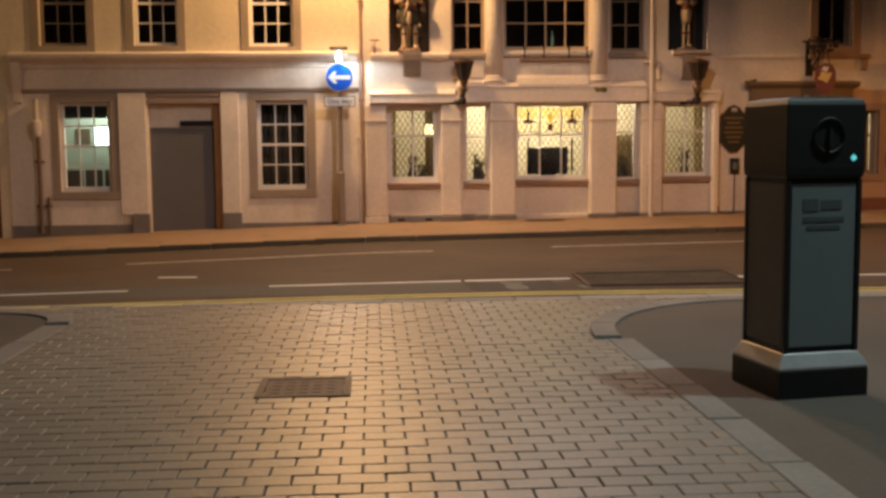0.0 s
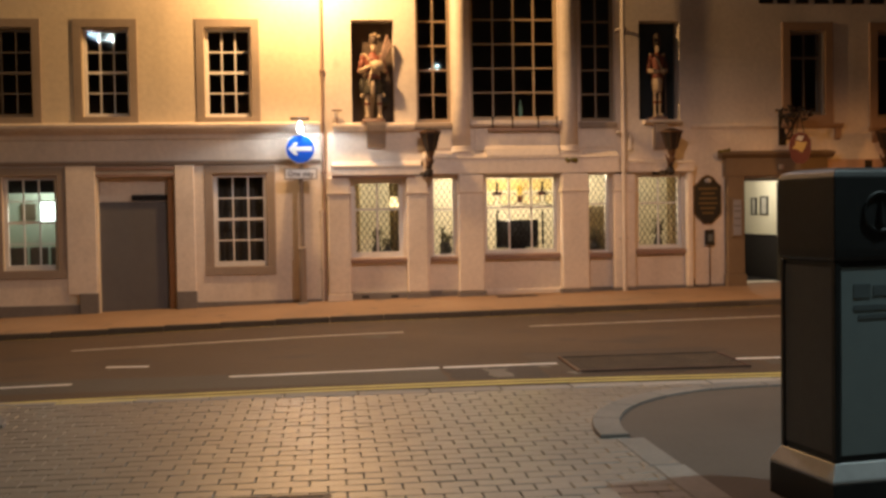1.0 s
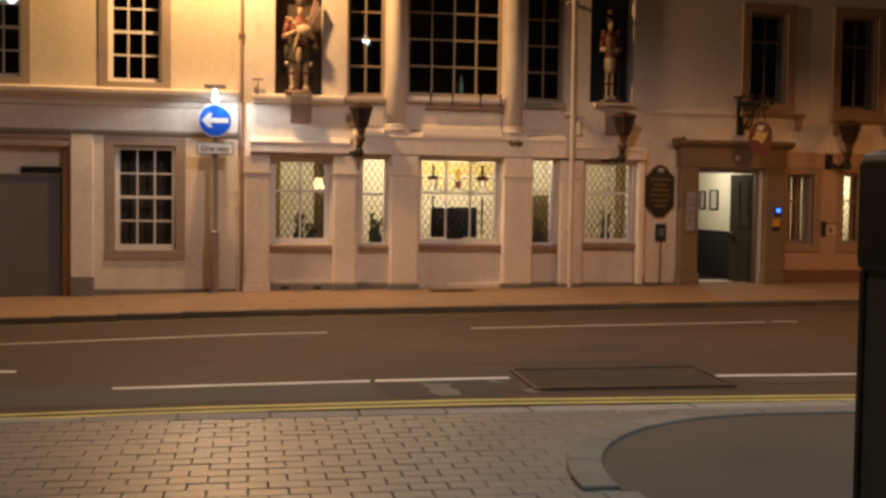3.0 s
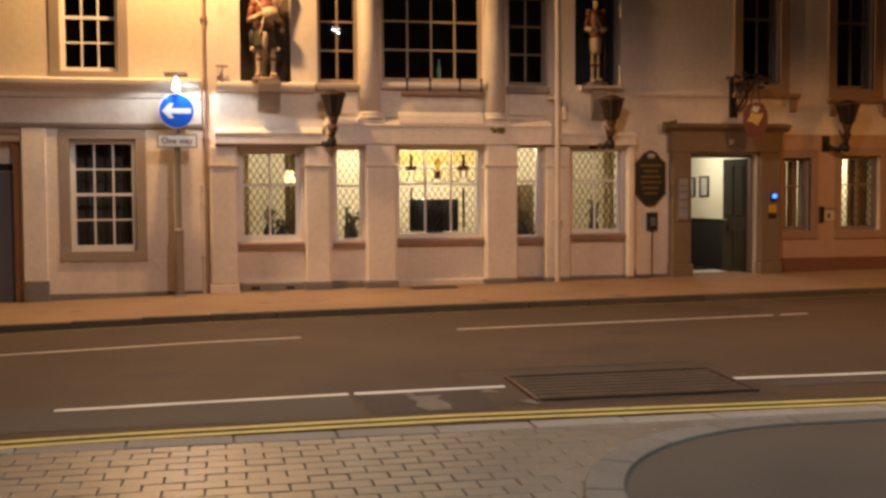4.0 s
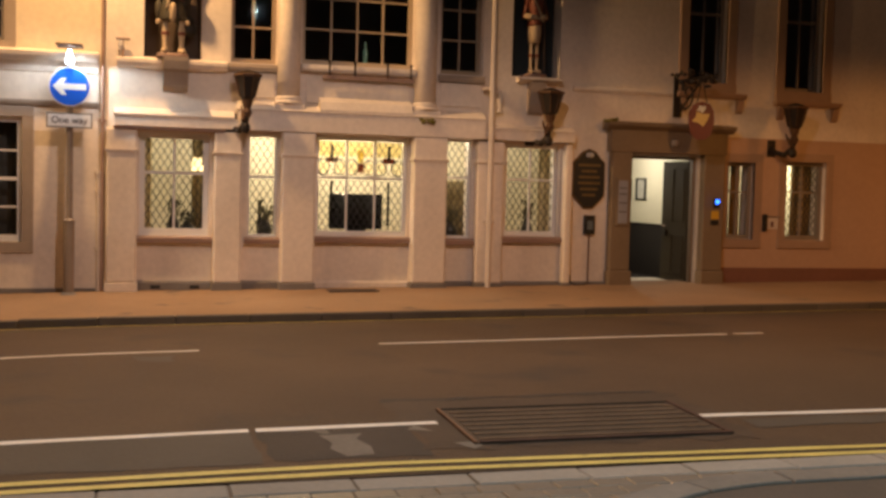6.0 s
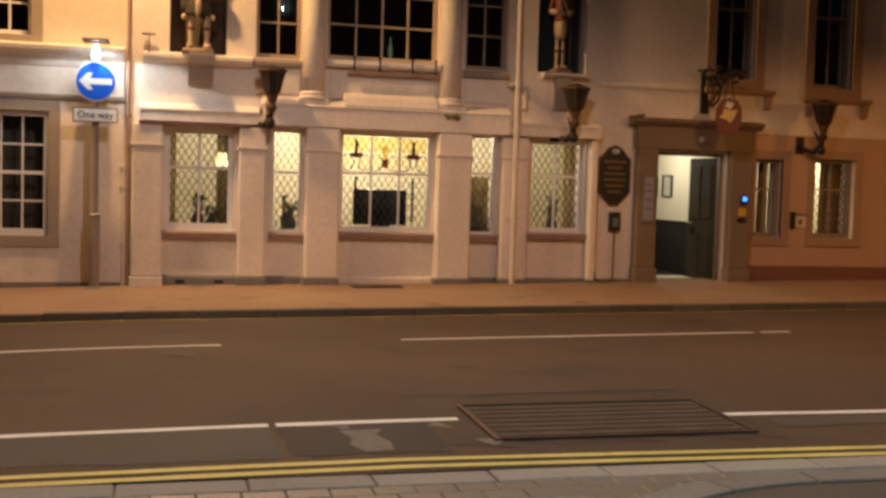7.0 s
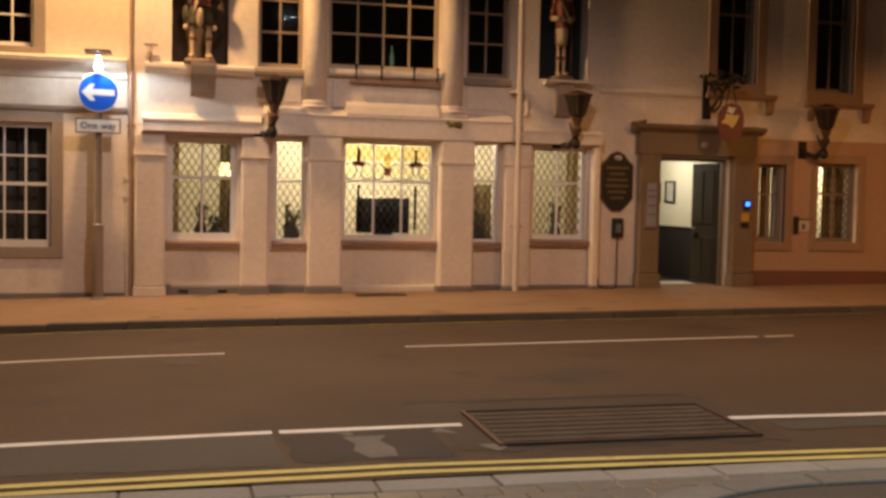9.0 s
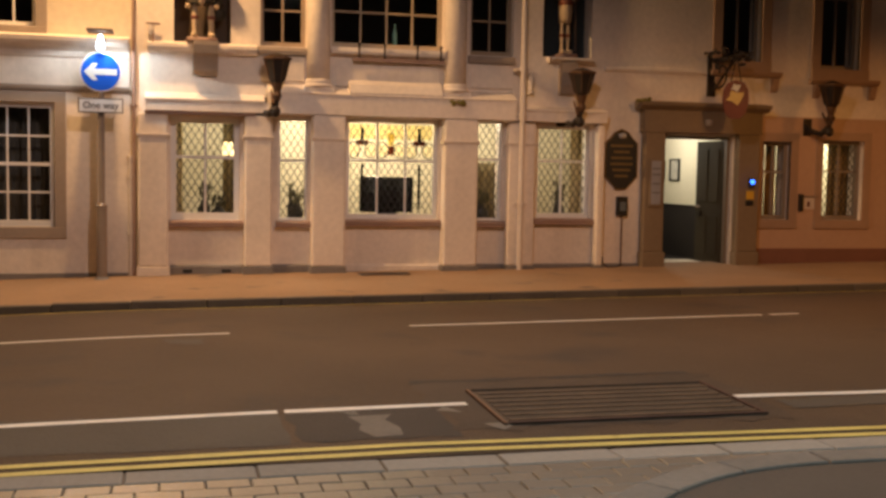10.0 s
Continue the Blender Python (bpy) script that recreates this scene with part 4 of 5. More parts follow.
    pic = thing("picture", (10.28, (y0 + y1) / 2, z0), "small framed print on the hall wall", "picture", "pictures in the hall")
    b = bmesh.new()
    for a in ((y0, y1, z0, z0 + 0.03), (y0, y1, z1 - 0.03, z1), (y0, y0 + 0.06, z0 + 0.03, z1 - 0.03), (y1 - 0.06, y1, z0 + 0.03, z1 - 0.03)):
        box(b, 10.27, 10.297, *a)
    part("frame", b, "black", pic)
    part("print", box(bmesh.new(), 10.285, 10.297, y0 + 0.06, y1 - 0.06, z0 + 0.03, z1 - 0.03), "picture", pic)
case = thing("notice_case", (8.3, -0.19, 1.2), "narrow glazed notice case on the door pilaster", "notice board")
part("frame", box(bmesh.new(), 8.2, 8.42, -0.21, -0.165, 1.18, 1.98, 0.006), "case_brown", case)
part("paper", box(bmesh.new(), 8.225, 8.395, -0.214, -0.209, 1.22, 1.94), "notice", case, "pale blue-white notice sheet")
for z in (1.4, 1.55, 1.7, 1.8):
    part("print_bar", box(bmesh.new(), 8.24, 8.38, -0.217, -0.2135, z, z + 0.025), "board_grey", case)
pad = thing("entry_panel", (10.08, -0.18, 1.2), "door entry panel with a blue light and yellow notice", "entry panel")
part("housing", box(bmesh.new(), 10.03, 10.13, -0.215, -0.165, 1.52, 1.68, 0.008), "iron", pad)
part("lens", lathe(bmesh.new(), (10.08, -0.23, 1.585), [(0.02, 0), (0.034, 0.01), (0.034, 0.06), (0.02, 0.07)], 12), "led_blue", pad, "glowing blue light")
part("notice", box(bmesh.new(), 10.0, 10.14, -0.185, -0.165, 1.32, 1.46, 0.004), "yellow", pad, "yellow notice")
part("letter_slot", box(bmesh.new(), 9.99, 10.13, -0.2, -0.165, 1.22, 1.3, 0.006), "black", pad)
bx = thing("wall_plate", (11.27, -0.02, 1.12), "small white plate with a red mark beside a black box", "wall plate")
part("box", box(bmesh.new(), 11.1, 11.17, -0.08, 0.0, 1.12, 1.42, 0.006), "black", bx)
part("plate", box(bmesh.new(), 11.19, 11.43, -0.025, 0.0, 1.16, 1.36, 0.004), "pipe_paint", bx)
part("mark", box(bmesh.new(), 11.27, 11.32, -0.03, -0.024, 1.2, 1.29), "sign_red", bx)
part("rail", rod(bmesh.new(), (11.17, -0.05, 1.38), (11.45, -0.05, 1.38), 0.012), "pole_grey", bx)
trim("trim_plinth", box(bmesh.new(), 10.28, 19.9, -0.04, 0.01, -0.2, 0.47, 0.01), "plinth_red", "dark red painted plinth beside the door")
trim("trim_wall_skin", wall_with_openings(10.26, 19.9, 0.47, 2.75, -0.014, 0.005, [(WIN[k][0] - 0.149, WIN[k][1] + 0.149, WIN[k][2] - 0.149, WIN[k][3] + 0.149) for k in ("w6", "w7")]), "render_peach", "peach painted render beside the door")
for k in ("w8", "w9"):
    x0, x1, z0, z1 = WIN[k]
    trim("trim_upper_sill", moulding(bmesh.new(), x0 - 0.2, x1 + 0.36, [(0.01, z0 - 0.27), (-0.08, z0 - 0.26), (-0.13, z0 - 0.2), (-0.13, z0 - 0.175), (0.01, z0 - 0.172)]), "render_brown", "brown moulded sill on brackets")
    for x in (x0 - 0.12, x1 + 0.2):
        trim("trim_sill_bracket", moulding(bmesh.new(), x, x + 0.12, [(0.01, z0 - 0.52), (-0.05, z0 - 0.48), (-0.1, z0 - 0.28), (0.01, z0 - 0.27)]), "render_brown", "small bracket under a sill")
lettering = thing("hotel_lettering", (9, -0.02, 5.95), "dark raised letter shapes along the upper wall", "sign")
for i in range(16):
    if i == 10:
        continue
    x = 8.86 + 0.4 * i
    part("letter_bar", box(bmesh.new(), x, x + (0.27 if i % 3 else 0.31), -0.03, 0.0, 5.96, 6.27, 0.01), "black", lettering)

# ---- wall lanterns, hanging sign, plaque ----


def lantern(x, z, reach, label):
    """An unlit tapered lantern on a scrolled arm; z is its rim."""
    t_ = thing("wall_lantern", (x, 0.0, z - 0.85), label, "wall lamp", "wall lanterns")
    y = -reach
    bowl = part("bowl", lathe(bmesh.new(), (x, y, z - 0.36), [(0.085, 0), (0.12, 0.04), (0.18, 0.28), (0.195, 0.33)], 8, turn=0.39), "iron", t_)
    part("rim", lathe(bmesh.new(), (x, y, z - 0.03), [(0.195, 0), (0.225, 0.015), (0.225, 0.045), (0.18, 0.06)], 8, turn=0.39), "iron_worn", t_)
    part("lid", lathe(bmesh.new(), (x, y, z + 0.03), [(0.18, 0), (0.1, 0.03), (0.03, 0.05)], 8, turn=0.39), "iron", t_)
    for i in range(8):
        a = 0.39 + i * math.pi / 4
        part("rib", rod(bmesh.new(), (x + 0.118 * math.cos(a), y + 0.118 * math.sin(a), z - 0.32), (x + 0.198 * math.cos(a), y + 0.198 * math.sin(a), z - 0.03), 0.009, n=6), "iron_worn", bowl)
    part("stem", lathe(bmesh.new(), (x, y, z - 0.62), [(0.045, 0), (0.075, 0.07), (0.05, 0.13), (0.075, 0.2), (0.09, 0.26)], 10), "iron_worn", t_)
    pts = [(x, y, z - 0.58), (x - 0.02, y + 0.02, z - 0.7), (x - 0.1, y * 0.7, z - 0.82), (x - 0.17, y * 0.35, z - 0.78), (x - 0.2, 0.0, z - 0.7)]
    b = bmesh.new()
    for p, q in zip(pts, pts[1:]):
        rod(b, p, q, 0.045, n=8)
        blob(b, q, (0.047, 0.047, 0.047), 8)
    part("arm", b, "iron", t_)
    b = bmesh.new()
    blob(b, (x - 0.02, y, z - 0.78), (0.075, 0.075, 0.09), 10)
    part("finial", b, "iron", t_)
    part("scroll", rod(bmesh.new(), (x - 0.06, y - 0.03, z - 0.68), (x - 0.07, y * 0.6, z - 0.45), 0.035, 0.012, 8), "iron_worn", t_)
    part("wall_plate", box(bmesh.new(), x - 0.28, x - 0.12, -0.03, 0.01, z - 0.85, z - 0.55, 0.01), "iron", t_)


lantern(2.02, 3.34, 0.4, "black iron torch-shaped lantern on the bay corner")
lantern(6.88, 3.32, 0.4, "black iron torch-shaped lantern under the niche")
lantern(11.42, 3.28, 0.4, "black iron torch-shaped lantern beside the doorway")
fl = thing("floodlight", (0.2, -0.1, 3.56), "small brass-topped floodlight on the ledge", "floodlight")
part("post", rod(bmesh.new(), (0.22, -0.1, 3.54), (0.22, -0.1, 3.81), 0.02), "stone_sill", fl)
part("head", box(bmesh.new(), 0.12, 0.32, -0.14, -0.06, 3.8, 3.825, 0.008), "stone_sill", fl)
part("reflector", lathe(bmesh.new(), (0.2, -0.1, 3.66), [(0.03, 0), (0.045, 0.05), (0.035, 0.13)], 10), "pipe_paint", fl)
for x, z, s in ((6.13, 2.98, 1.0), (6.42, 2.82, 0.45)):
    solid("urn", lathe(bmesh.new(), (x, -0.08, z - 0.2 * (s < 1) + 0.0), [(0.05 * s, 0), (0.06 * s, 0.02 * s), (0.02 * s, 0.06 * s), (0.05 * s, 0.16 * s), (0.055 * s, 0.24 * s), (0.03 * s, 0.28 * s), (0.012 * s, 0.36 * s)], 14), "pipe_paint", "small cream plaster urn on the ledge", "urn", kind="", smooth=True)

plaque = thing("plaque", (7.75, -0.03, 1.43), "black shaped plaque with gilt border and lettering", "plaque")
OUT = [(-0.2, -0.38), (-0.29, -0.28), (-0.29, 0.28), (-0.2, 0.36), (-0.12, 0.46), (0, 0.51), (0.12, 0.46), (0.2, 0.36), (0.29, 0.28), (0.29, -0.28), (0.2, -0.38), (0.08, -0.5), (-0.08, -0.5)]
part("rim", prism(bmesh.new(), [(7.75 + x, 1.95 + z) for x, z in OUT], -0.04, 0.0), "gilt_dark", plaque, "dull gilt rim")
part("board", prism(bmesh.new(), [(7.75 + x * 0.93, 1.95 + z * 0.95) for x, z in OUT], -0.052, -0.03), "black", plaque)
part("crest", lathe(bmesh.new(), (7.75, -0.06, 2.3), [(0.03, 0), (0.065, 0.02), (0.07, 0.06), (0.04, 0.09)], 10), "crest", plaque, "pale crest")
for i, w_ in enumerate((0.2, 0.14, 0.19, 0.2, 0.16, 0.12)):
    part("print_bar", box(bmesh.new(), 7.75 - w_, 7.75 + w_, -0.056, -0.0515, 2.16 - i * 0.1, 2.2 - i * 0.1), "gilt", plaque)
mb = thing("letter_box", (7.78, -0.03, 1.02), "small black wall box with a conduit below it", "wall box")
part("body", box(bmesh.new(), 7.69, 7.87, -0.09, 0.0, 1.02, 1.34, 0.01), "black", mb)
part("window", box(bmesh.new(), 7.73, 7.83, -0.095, -0.088, 1.1, 1.25), "pillar_print", mb)
part("conduit", rod(bmesh.new(), (7.79, -0.03, 0.2), (7.79, -0.03, 1.02), 0.012), "pipe_brown", mb)
b = bmesh.new()
pts = [(7.42, -0.12, 0.34), (7.42, -0.14, 0.22), (7.52, -0.16, 0.17), (7.66, -0.15, 0.17), (7.79, -0.06, 0.2)]
for p, q in zip(pts, pts[1:]):
    rod(b, p, q, 0.012, n=8)
solid("cable", b, "black", "loose black cable at the wall foot", "cable", kind="")

hs = thing("hanging_sign", (9.5, 0.0, 2.66), "red hanging inn sign with gilt emblem on an iron scroll bracket", "inn sign")
part("wall_plate", box(bmesh.new(), 9.28, 9.44, -0.03, 0.01, 3.05, 3.75, 0.01), "iron", hs)
part("arm", rod(bmesh.new(), (9.36, 0.0, 3.66), (9.36, -1.15, 3.66), 0.024, n=10), "iron", hs)
b = bmesh.new()
for i in range(14):
    a0, a1 = i * 0.42, (i + 1) * 0.42
    r0, r1 = 0.06 + 0.016 * i, 0.06 + 0.016 * (i + 1)
    rod(b, (9.36, -0.35 + r0 * math.cos(a0), 3.42 + r0 * math.sin(a0)), (9.36, -0.35 + r1 * math.cos(a1), 3.42 + r1 * math.sin(a1)), 0.018, n=6)
part("scroll", b, "iron", hs)
part("brace", rod(bmesh.new(), (9.36, -0.02, 3.1), (9.36, -0.85, 3.64), 0.02, n=8), "iron", hs)
rng = random.Random(5)
for i in range(34):
    b = bmesh.new()
    blob(b, (9.36 + rng.uniform(-0.22, 0.24), -rng.uniform(0.1, 0.9), 3.64 + rng.uniform(-0.12, 0.16)), (rng.uniform(0.02, 0.06), 0.05, rng.uniform(0.02, 0.05)), 6)
    part("leaf_ornament", b, "iron", hs)
SH = [(-0.2, 0.12), (-0.21, -0.06), (-0.16, -0.26), (-0.07, -0.34), (0.07, -0.34), (0.16, -0.26), (0.21, -0.06), (0.2, 0.12), (0.13, 0.24), (0, 0.28), (-0.13, 0.24)]
b = prism(bmesh.new(), [(x, z) for x, z in SH], -0.03, 0.03)
bmesh.ops.transform(b, matrix=Matrix.Translation((9.36, -0.85, 2.98)) @ Matrix.Rotation(radians(-20), 4, "Z"), verts=b.verts)
brd = part("board", b, "sign_red", hs)
for r_, dx, dz, m_ in ((0.07, 0, 0.16, "crest"), (0.13, 0, 0.0, "gilt_bright")):
    b = bmesh.new()
    n_ = 9
    prism(b, [(dx + r_ * (1 if i % 2 else 0.6) * math.cos(2 * math.pi * i / n_) * 1.3, dz + r_ * (1 if i % 2 else 0.6) * math.sin(2 * math.pi * i / n_)) for i in range(n_)], -0.045, -0.03)
    bmesh.ops.transform(b, matrix=Matrix.Translation((9.36, -0.85, 2.98)) @ Matrix.Rotation(radians(-20), 4, "Z"), verts=b.verts)
    part("emblem", b, m_, brd, "pale and gilt painted emblem")
for dx in (-0.08, 0.08):
    part("hanger", rod(bmesh.new(), (9.36 + dx * 0.94, -0.85 - dx * 0.34, 3.24), (9.36, -0.85, 3.65), 0.01, n=6), "iron", hs)

# ---- one-way sign ----
SX, SY, SZ = -0.5, -0.5, 3.04
sg = thing("one_way_sign", (SX, SY + 0.1, 0), "round blue one-way sign with white arrow on a grey pole", "road sign")
part("pole", rod(bmesh.new(), (SX, SY + 0.1, -0.05), (SX, SY + 0.1, 3.3), 0.048, n=18), "pole_grey", sg)
part("pole_sleeve", rod(bmesh.new(), (SX, SY + 0.1, -0.05), (SX, SY + 0.1, 1.12), 0.075, n=18), "pole_grey", sg)
part("sleeve_collar", lathe(bmesh.new(), (SX, SY + 0.1, 1.1), [(0.08, 0), (0.082, 0.02), (0.05, 0.05)], 18), "pole_grey", sg)
part("foot", lathe(bmesh.new(), (SX, SY + 0.1, -0.03), [(0.15, 0), (0.14, 0.06), (0.08, 0.11)], 16), "plinth_grey", sg)
b = bmesh.new()
rod(b, (SX, SY, SZ), (SX, SY + 0.012, SZ), 0.288, n=48)
disc = part("disc", b, "sign_white", sg, "white rim")
part("face", rod(bmesh.new(), (SX, SY - 0.003, SZ), (SX, SY + 0.002, SZ), 0.268, n=48), "sign_blue", disc, "blue face")
AR = [(-0.23, 0), (-0.11, 0.12), (-0.04, 0.12), (-0.085, 0.042), (0.225, 0.042), (0.225, -0.042), (-0.085, -0.042), (-0.04, -0.12), (-0.11, -0.12)]
part("arrow", prism(bmesh.new(), [(SX + x, SZ + z) for x, z in AR], SY - 0.0055, SY - 0.0025), "sign_white", disc, "white arrow")
plate = part("plate", box(bmesh.new(), SX - 0.31, SX + 0.31, SY, SY + 0.012, 2.455, 2.665, 0.004), "black", sg, "black plate edge")
part("plate_face", box(bmesh.new(), SX - 0.295, SX + 0.295, SY - 0.003, SY + 0.002, 2.47, 2.65), "sign_white", plate, "white plate face")
cu = bpy.data.curves.new("words", "FONT")
cu.body, cu.size, cu.align_x, cu.align_y, cu.extrude = "One way", 0.135, "CENTER", "CENTER", 0.001
tx = new("words_source", cu)
bpy.context.view_layer.update()
me = bpy.data.meshes.new_from_object(tx.evaluated_get(bpy.context.evaluated_depsgraph_get()))
bpy.data.objects.remove(tx)
me.materials.clear()
me.materials.append(M["black"])
me.transform(Matrix.Translation((SX, SY - 0.005, 2.56)) @ Matrix.Rotation(radians(90), 4, "X"))
me.transform(Matrix.Translation(-sg.location))
ob = new("words", me)
ob.parent = plate
for z in (2.56, 2.86, 3.2):
    part("clamp", box(bmesh.new(), SX - 0.09, SX + 0.09, SY + 0.012, SY + 0.14, z - 0.02, z + 0.02, 0.004), "pole_grey", sg)
hood = part("lamp_arm", rod(bmesh.new(), (SX, SY + 0.1, 3.28), (SX, SY + 0.1, 3.62), 0.022, n=10), "pole_grey", sg)
part("lamp_hood", box(bmesh.new(), SX - 0.18, SX + 0.18, SY - 0.22, SY + 0.2, 3.6, 3.63, 0.008), "iron_worn", sg, "flat lamp hood")
part("bulb", lathe(bmesh.new(), (SX + 0.0, SY - 0.02, 3.36), [(0.05, 0), (0.055, 0.05), (0.03, 0.14), (0.02, 0.2)], 12), "bulb", sg, "glowing white sign lamp")
lamp("sign_lamp_light", "SPOT", (SX + 0.02, SY - 0.1, 3.5), 60, (0.86, 0.94, 1.0), 0.05, aim=(SX + 0.1, SY + 0.1, 0), cone=165, blend=0.15)

# ---- lead lattice and what stands in the windows ----


def lattice(key, wide, tall, z_from=0.0, z_to=1.0, y=0.155):
    x0, x1, z0, z1 = WIN[key]
    x0, x1 = x0 + 0.03, x1 - 0.03
    z0, z1 = z0 + 0.04 + (z1 - z0) * z_from, z0 + (z1 - z0) * z_to - 0.03
    bm = bmesh.new()
    k = tall / wide
    for s in (1, -1):
        c = -(z1 - z0) - k * (x1 - x0)
        c = math.floor(c / tall) * tall
        while c < (z1 - z0) + k * (x1 - x0):
            # z = z0 + c + s * k * (x - x0)
            xa, xb = x0, x1
            za, zb = z0 + c, z0 + c + s * k * (x1 - x0)
            t0, t1 = 0.0, 1.0
            for lo, hi in ((z0, z1),):
                d = zb - za
                ta, tb = (lo - za) / d, (hi - za) / d
                t0, t1 = max(t0, min(ta, tb)), min(t1, max(ta, tb))
            if t1 - t0 > 0.02:
                p = (xa + (xb - xa) * t0, y + 0.002 * s, za + (zb - za) * t0)
                q = (xa + (xb - xa) * t1, y + 0.002 * s, za + (zb - za) * t1)
                rod(bm, p, q, 0.0065, n=4)
            c += tall
    return bm


win_of = {k: bpy.data.objects["window_%d" % (6 + i)] for i, k in enumerate(("w1", "w2", "w3", "w4", "w5", "w6", "w7"))}
for key, a, b_ in (("w1", 0, 1), ("w2", 0, 1), ("w3", 0, 1), ("w4", 0, 1), ("w5", 0, 1)):
    part("lead_lattice", lattice(key, 0.112, 0.178, a, b_), "lead", win_of[key], "dark lead diamond lattice")
part("lead_lattice", lattice("w7", 0.095, 0.15), "lead", win_of["w7"], "dark lead diamond lattice")
x0, x1, z0, z1 = WIN["w3"]
for cx, kind_ in ((3.42, 0), (3.885, 1), (4.35, 0)):
    for dx in (-0.14, 0.14):
        b = bmesh.new()
        rod(b, (cx + dx, 0.17, 2.02), (cx + dx, 0.176, 2.02), 0.095, n=20)
        rd = part("stained_roundel", b, "glass_amber_pale", win_of["w3"], "pale roundel of stained glass")
        b = bmesh.new()
        for k in range(18):
            a0, a1 = 2 * math.pi * k / 18, 2 * math.pi * (k + 1) / 18
            rod(b, (cx + dx + 0.1 * math.cos(a0), 0.165, 2.02 + 0.125 * math.sin(a0)), (cx + dx + 0.1 * math.cos(a1), 0.165, 2.02 + 0.125 * math.sin(a1)), 0.011, n=5)
        part("lead_ring", b, "lead", rd)
    part("stained_panel", box(bmesh.new(), cx - 0.21, cx + 0.21, 0.188, 0.192, 2.2, 2.43), "glass_straw", win_of["w3"], "straw-coloured stained glass")
    if kind_:
        part("stained_panel", box(bmesh.new(), cx - 0.05, cx + 0.05, 0.17, 0.176, 2.1, 2.3), "glass_amber", win_of["w3"], "amber stained glass")
        part("stained_panel", box(bmesh.new(), cx - 0.05, cx + 0.05, 0.17, 0.176, 1.95, 2.09), "glass_red", win_of["w3"], "red stained glass")
    else:
        part("stained_panel", box(bmesh.new(), cx - 0.025, cx + 0.025, 0.17, 0.176, 2.12, 2.38), "glass_dark", win_of["w3"], "dark stained glass")
        part("stained_panel", box(bmesh.new(), cx - 0.1, cx + 0.1, 0.178, 0.184, 2.1, 2.18), "glass_red", win_of["w3"], "red stained glass")
        part("stained_panel", box(bmesh.new(), cx - 0.02, cx + 0.02, 0.17, 0.176, 1.1, 1.8), "glass_dark", win_of["w3"], "dark stained glass")

tv = thing("television", (3.82, 0.5, 0.95), "black flat television seen from behind in the window", "television")
part("back", box(bmesh.new(), 3.42, 4.3, 0.36, 0.41, 1.03, 1.6, 0.012), "tv", tv)
part("housing", box(bmesh.new(), 3.6, 4.12, 0.33, 0.37, 1.1, 1.4, 0.015), "tv", tv)
part("stand", box(bmesh.new(), 3.72, 4.02, 0.36, 0.44, 0.92, 1.04, 0.01), "tv", tv)
shelf = solid("window_shelf", box(bmesh.new(), -0.0, 8.2, 0.43, 0.62, 0.86, 0.9, 0.006), "wood", "varnished shelf inside the bar windows", "shelf", kind="structure")


def vase(x, y, z, h, r, plant, label):
    t_ = thing("vase", (x, y, z), label, "vase", "vases in the windows")
    part("pot", lathe(bmesh.new(), (x, y, z), [(r * 0.6, 0), (r, h * 0.15), (r, h * 0.3), (r * 0.45, h * 0.5), (r * 0.55, h * 0.55)], 16), "vase", t_, smooth=True)
    rng = random.Random(int(x * 100))
    b = bmesh.new()
    for i in range(plant):
        a, s, u = rng.uniform(0, 6.28), rng.uniform(0.2, 1.2) * r, rng.uniform(0.55, 1.0) * h
        tip = (x + s * math.cos(a), y + 0.5 * s * math.sin(a), z + u)
        rod(b, (x, y, z + h * 0.5), tip, 0.004, n=4)
        blob(b, tip, (0.02, 0.012, 0.035), 6)
    part("stems", b, "leaf", t_, "dried stems and leaves")


vase(0.98, 0.5, 0.9, 0.55, 0.1, 26, "dark vase with thin dried stems")
vase(2.42, 0.5, 0.9, 0.46, 0.11, 34, "dark pot with a bushy plant")
vase(2.33, 0.55, 0.9, 0.62, 0.05, 10, "slim dark vase with tall stems")
vase(5.5, 0.52, 0.9, 0.5, 0.12, 36, "dark pot with a bushy plant")
vase(6.86, 0.5, 0.9, 0.66, 0.1, 26, "dark vase with upright stems")
vase(1.2, 0.55, 0.9, 0.36, 0.12, 22, "low dark pot with a plant")


def curtain(x0, x1, z0, z1, y, folds, material, label, wave=0.03):
    bm = bmesh.new()
    n_ = folds * 8
    lo, hi = [], []
    for i in range(n_ + 1):
        x = x0 + (x1 - x0) * i / n_
        yy = y + wave * math.sin(2 * math.pi * folds * i / n_)
        lo.append(bm.verts.new((x, yy, z0)))
        hi.append(bm.verts.new((x, yy * 0.98 + 0.02 * y, z1)))
    for i in range(n_):
        bm.faces.new((lo[i], lo[i + 1], hi[i + 1], hi[i]))
    ob = solid("curtain", bm, material, label, "curtain", kind="", smooth=True)
    so = ob.modifiers.new("thick", "SOLIDIFY")
    so.thickness = 0.006


curtain(5.24, 5.9, 0.1, 1.86, 0.7, 5, "curtain_tan", "brown half curtain behind the narrow window")
curtain(7.1, 7.6, 0.1, 2.6, 0.62, 4, "curtain_pale", "ochre curtain at the window side")
curtain(10.4, 10.72, 0.1, 2.6, 0.52, 4, "curtain", "brown curtain at the window side")
curtain(10.75, 10.94, 0.1, 2.6, 0.52, 3, "curtain", "brown curtain drawn across the window")
curtain(10.97, 11.5, 0.1, 2.6, 0.52, 6, "curtain", "brown curtain at the window side")
curtain(12.0, 13.1, 0.1, 2.6, 0.52, 11, "curtain", "brown curtain drawn half across the window")
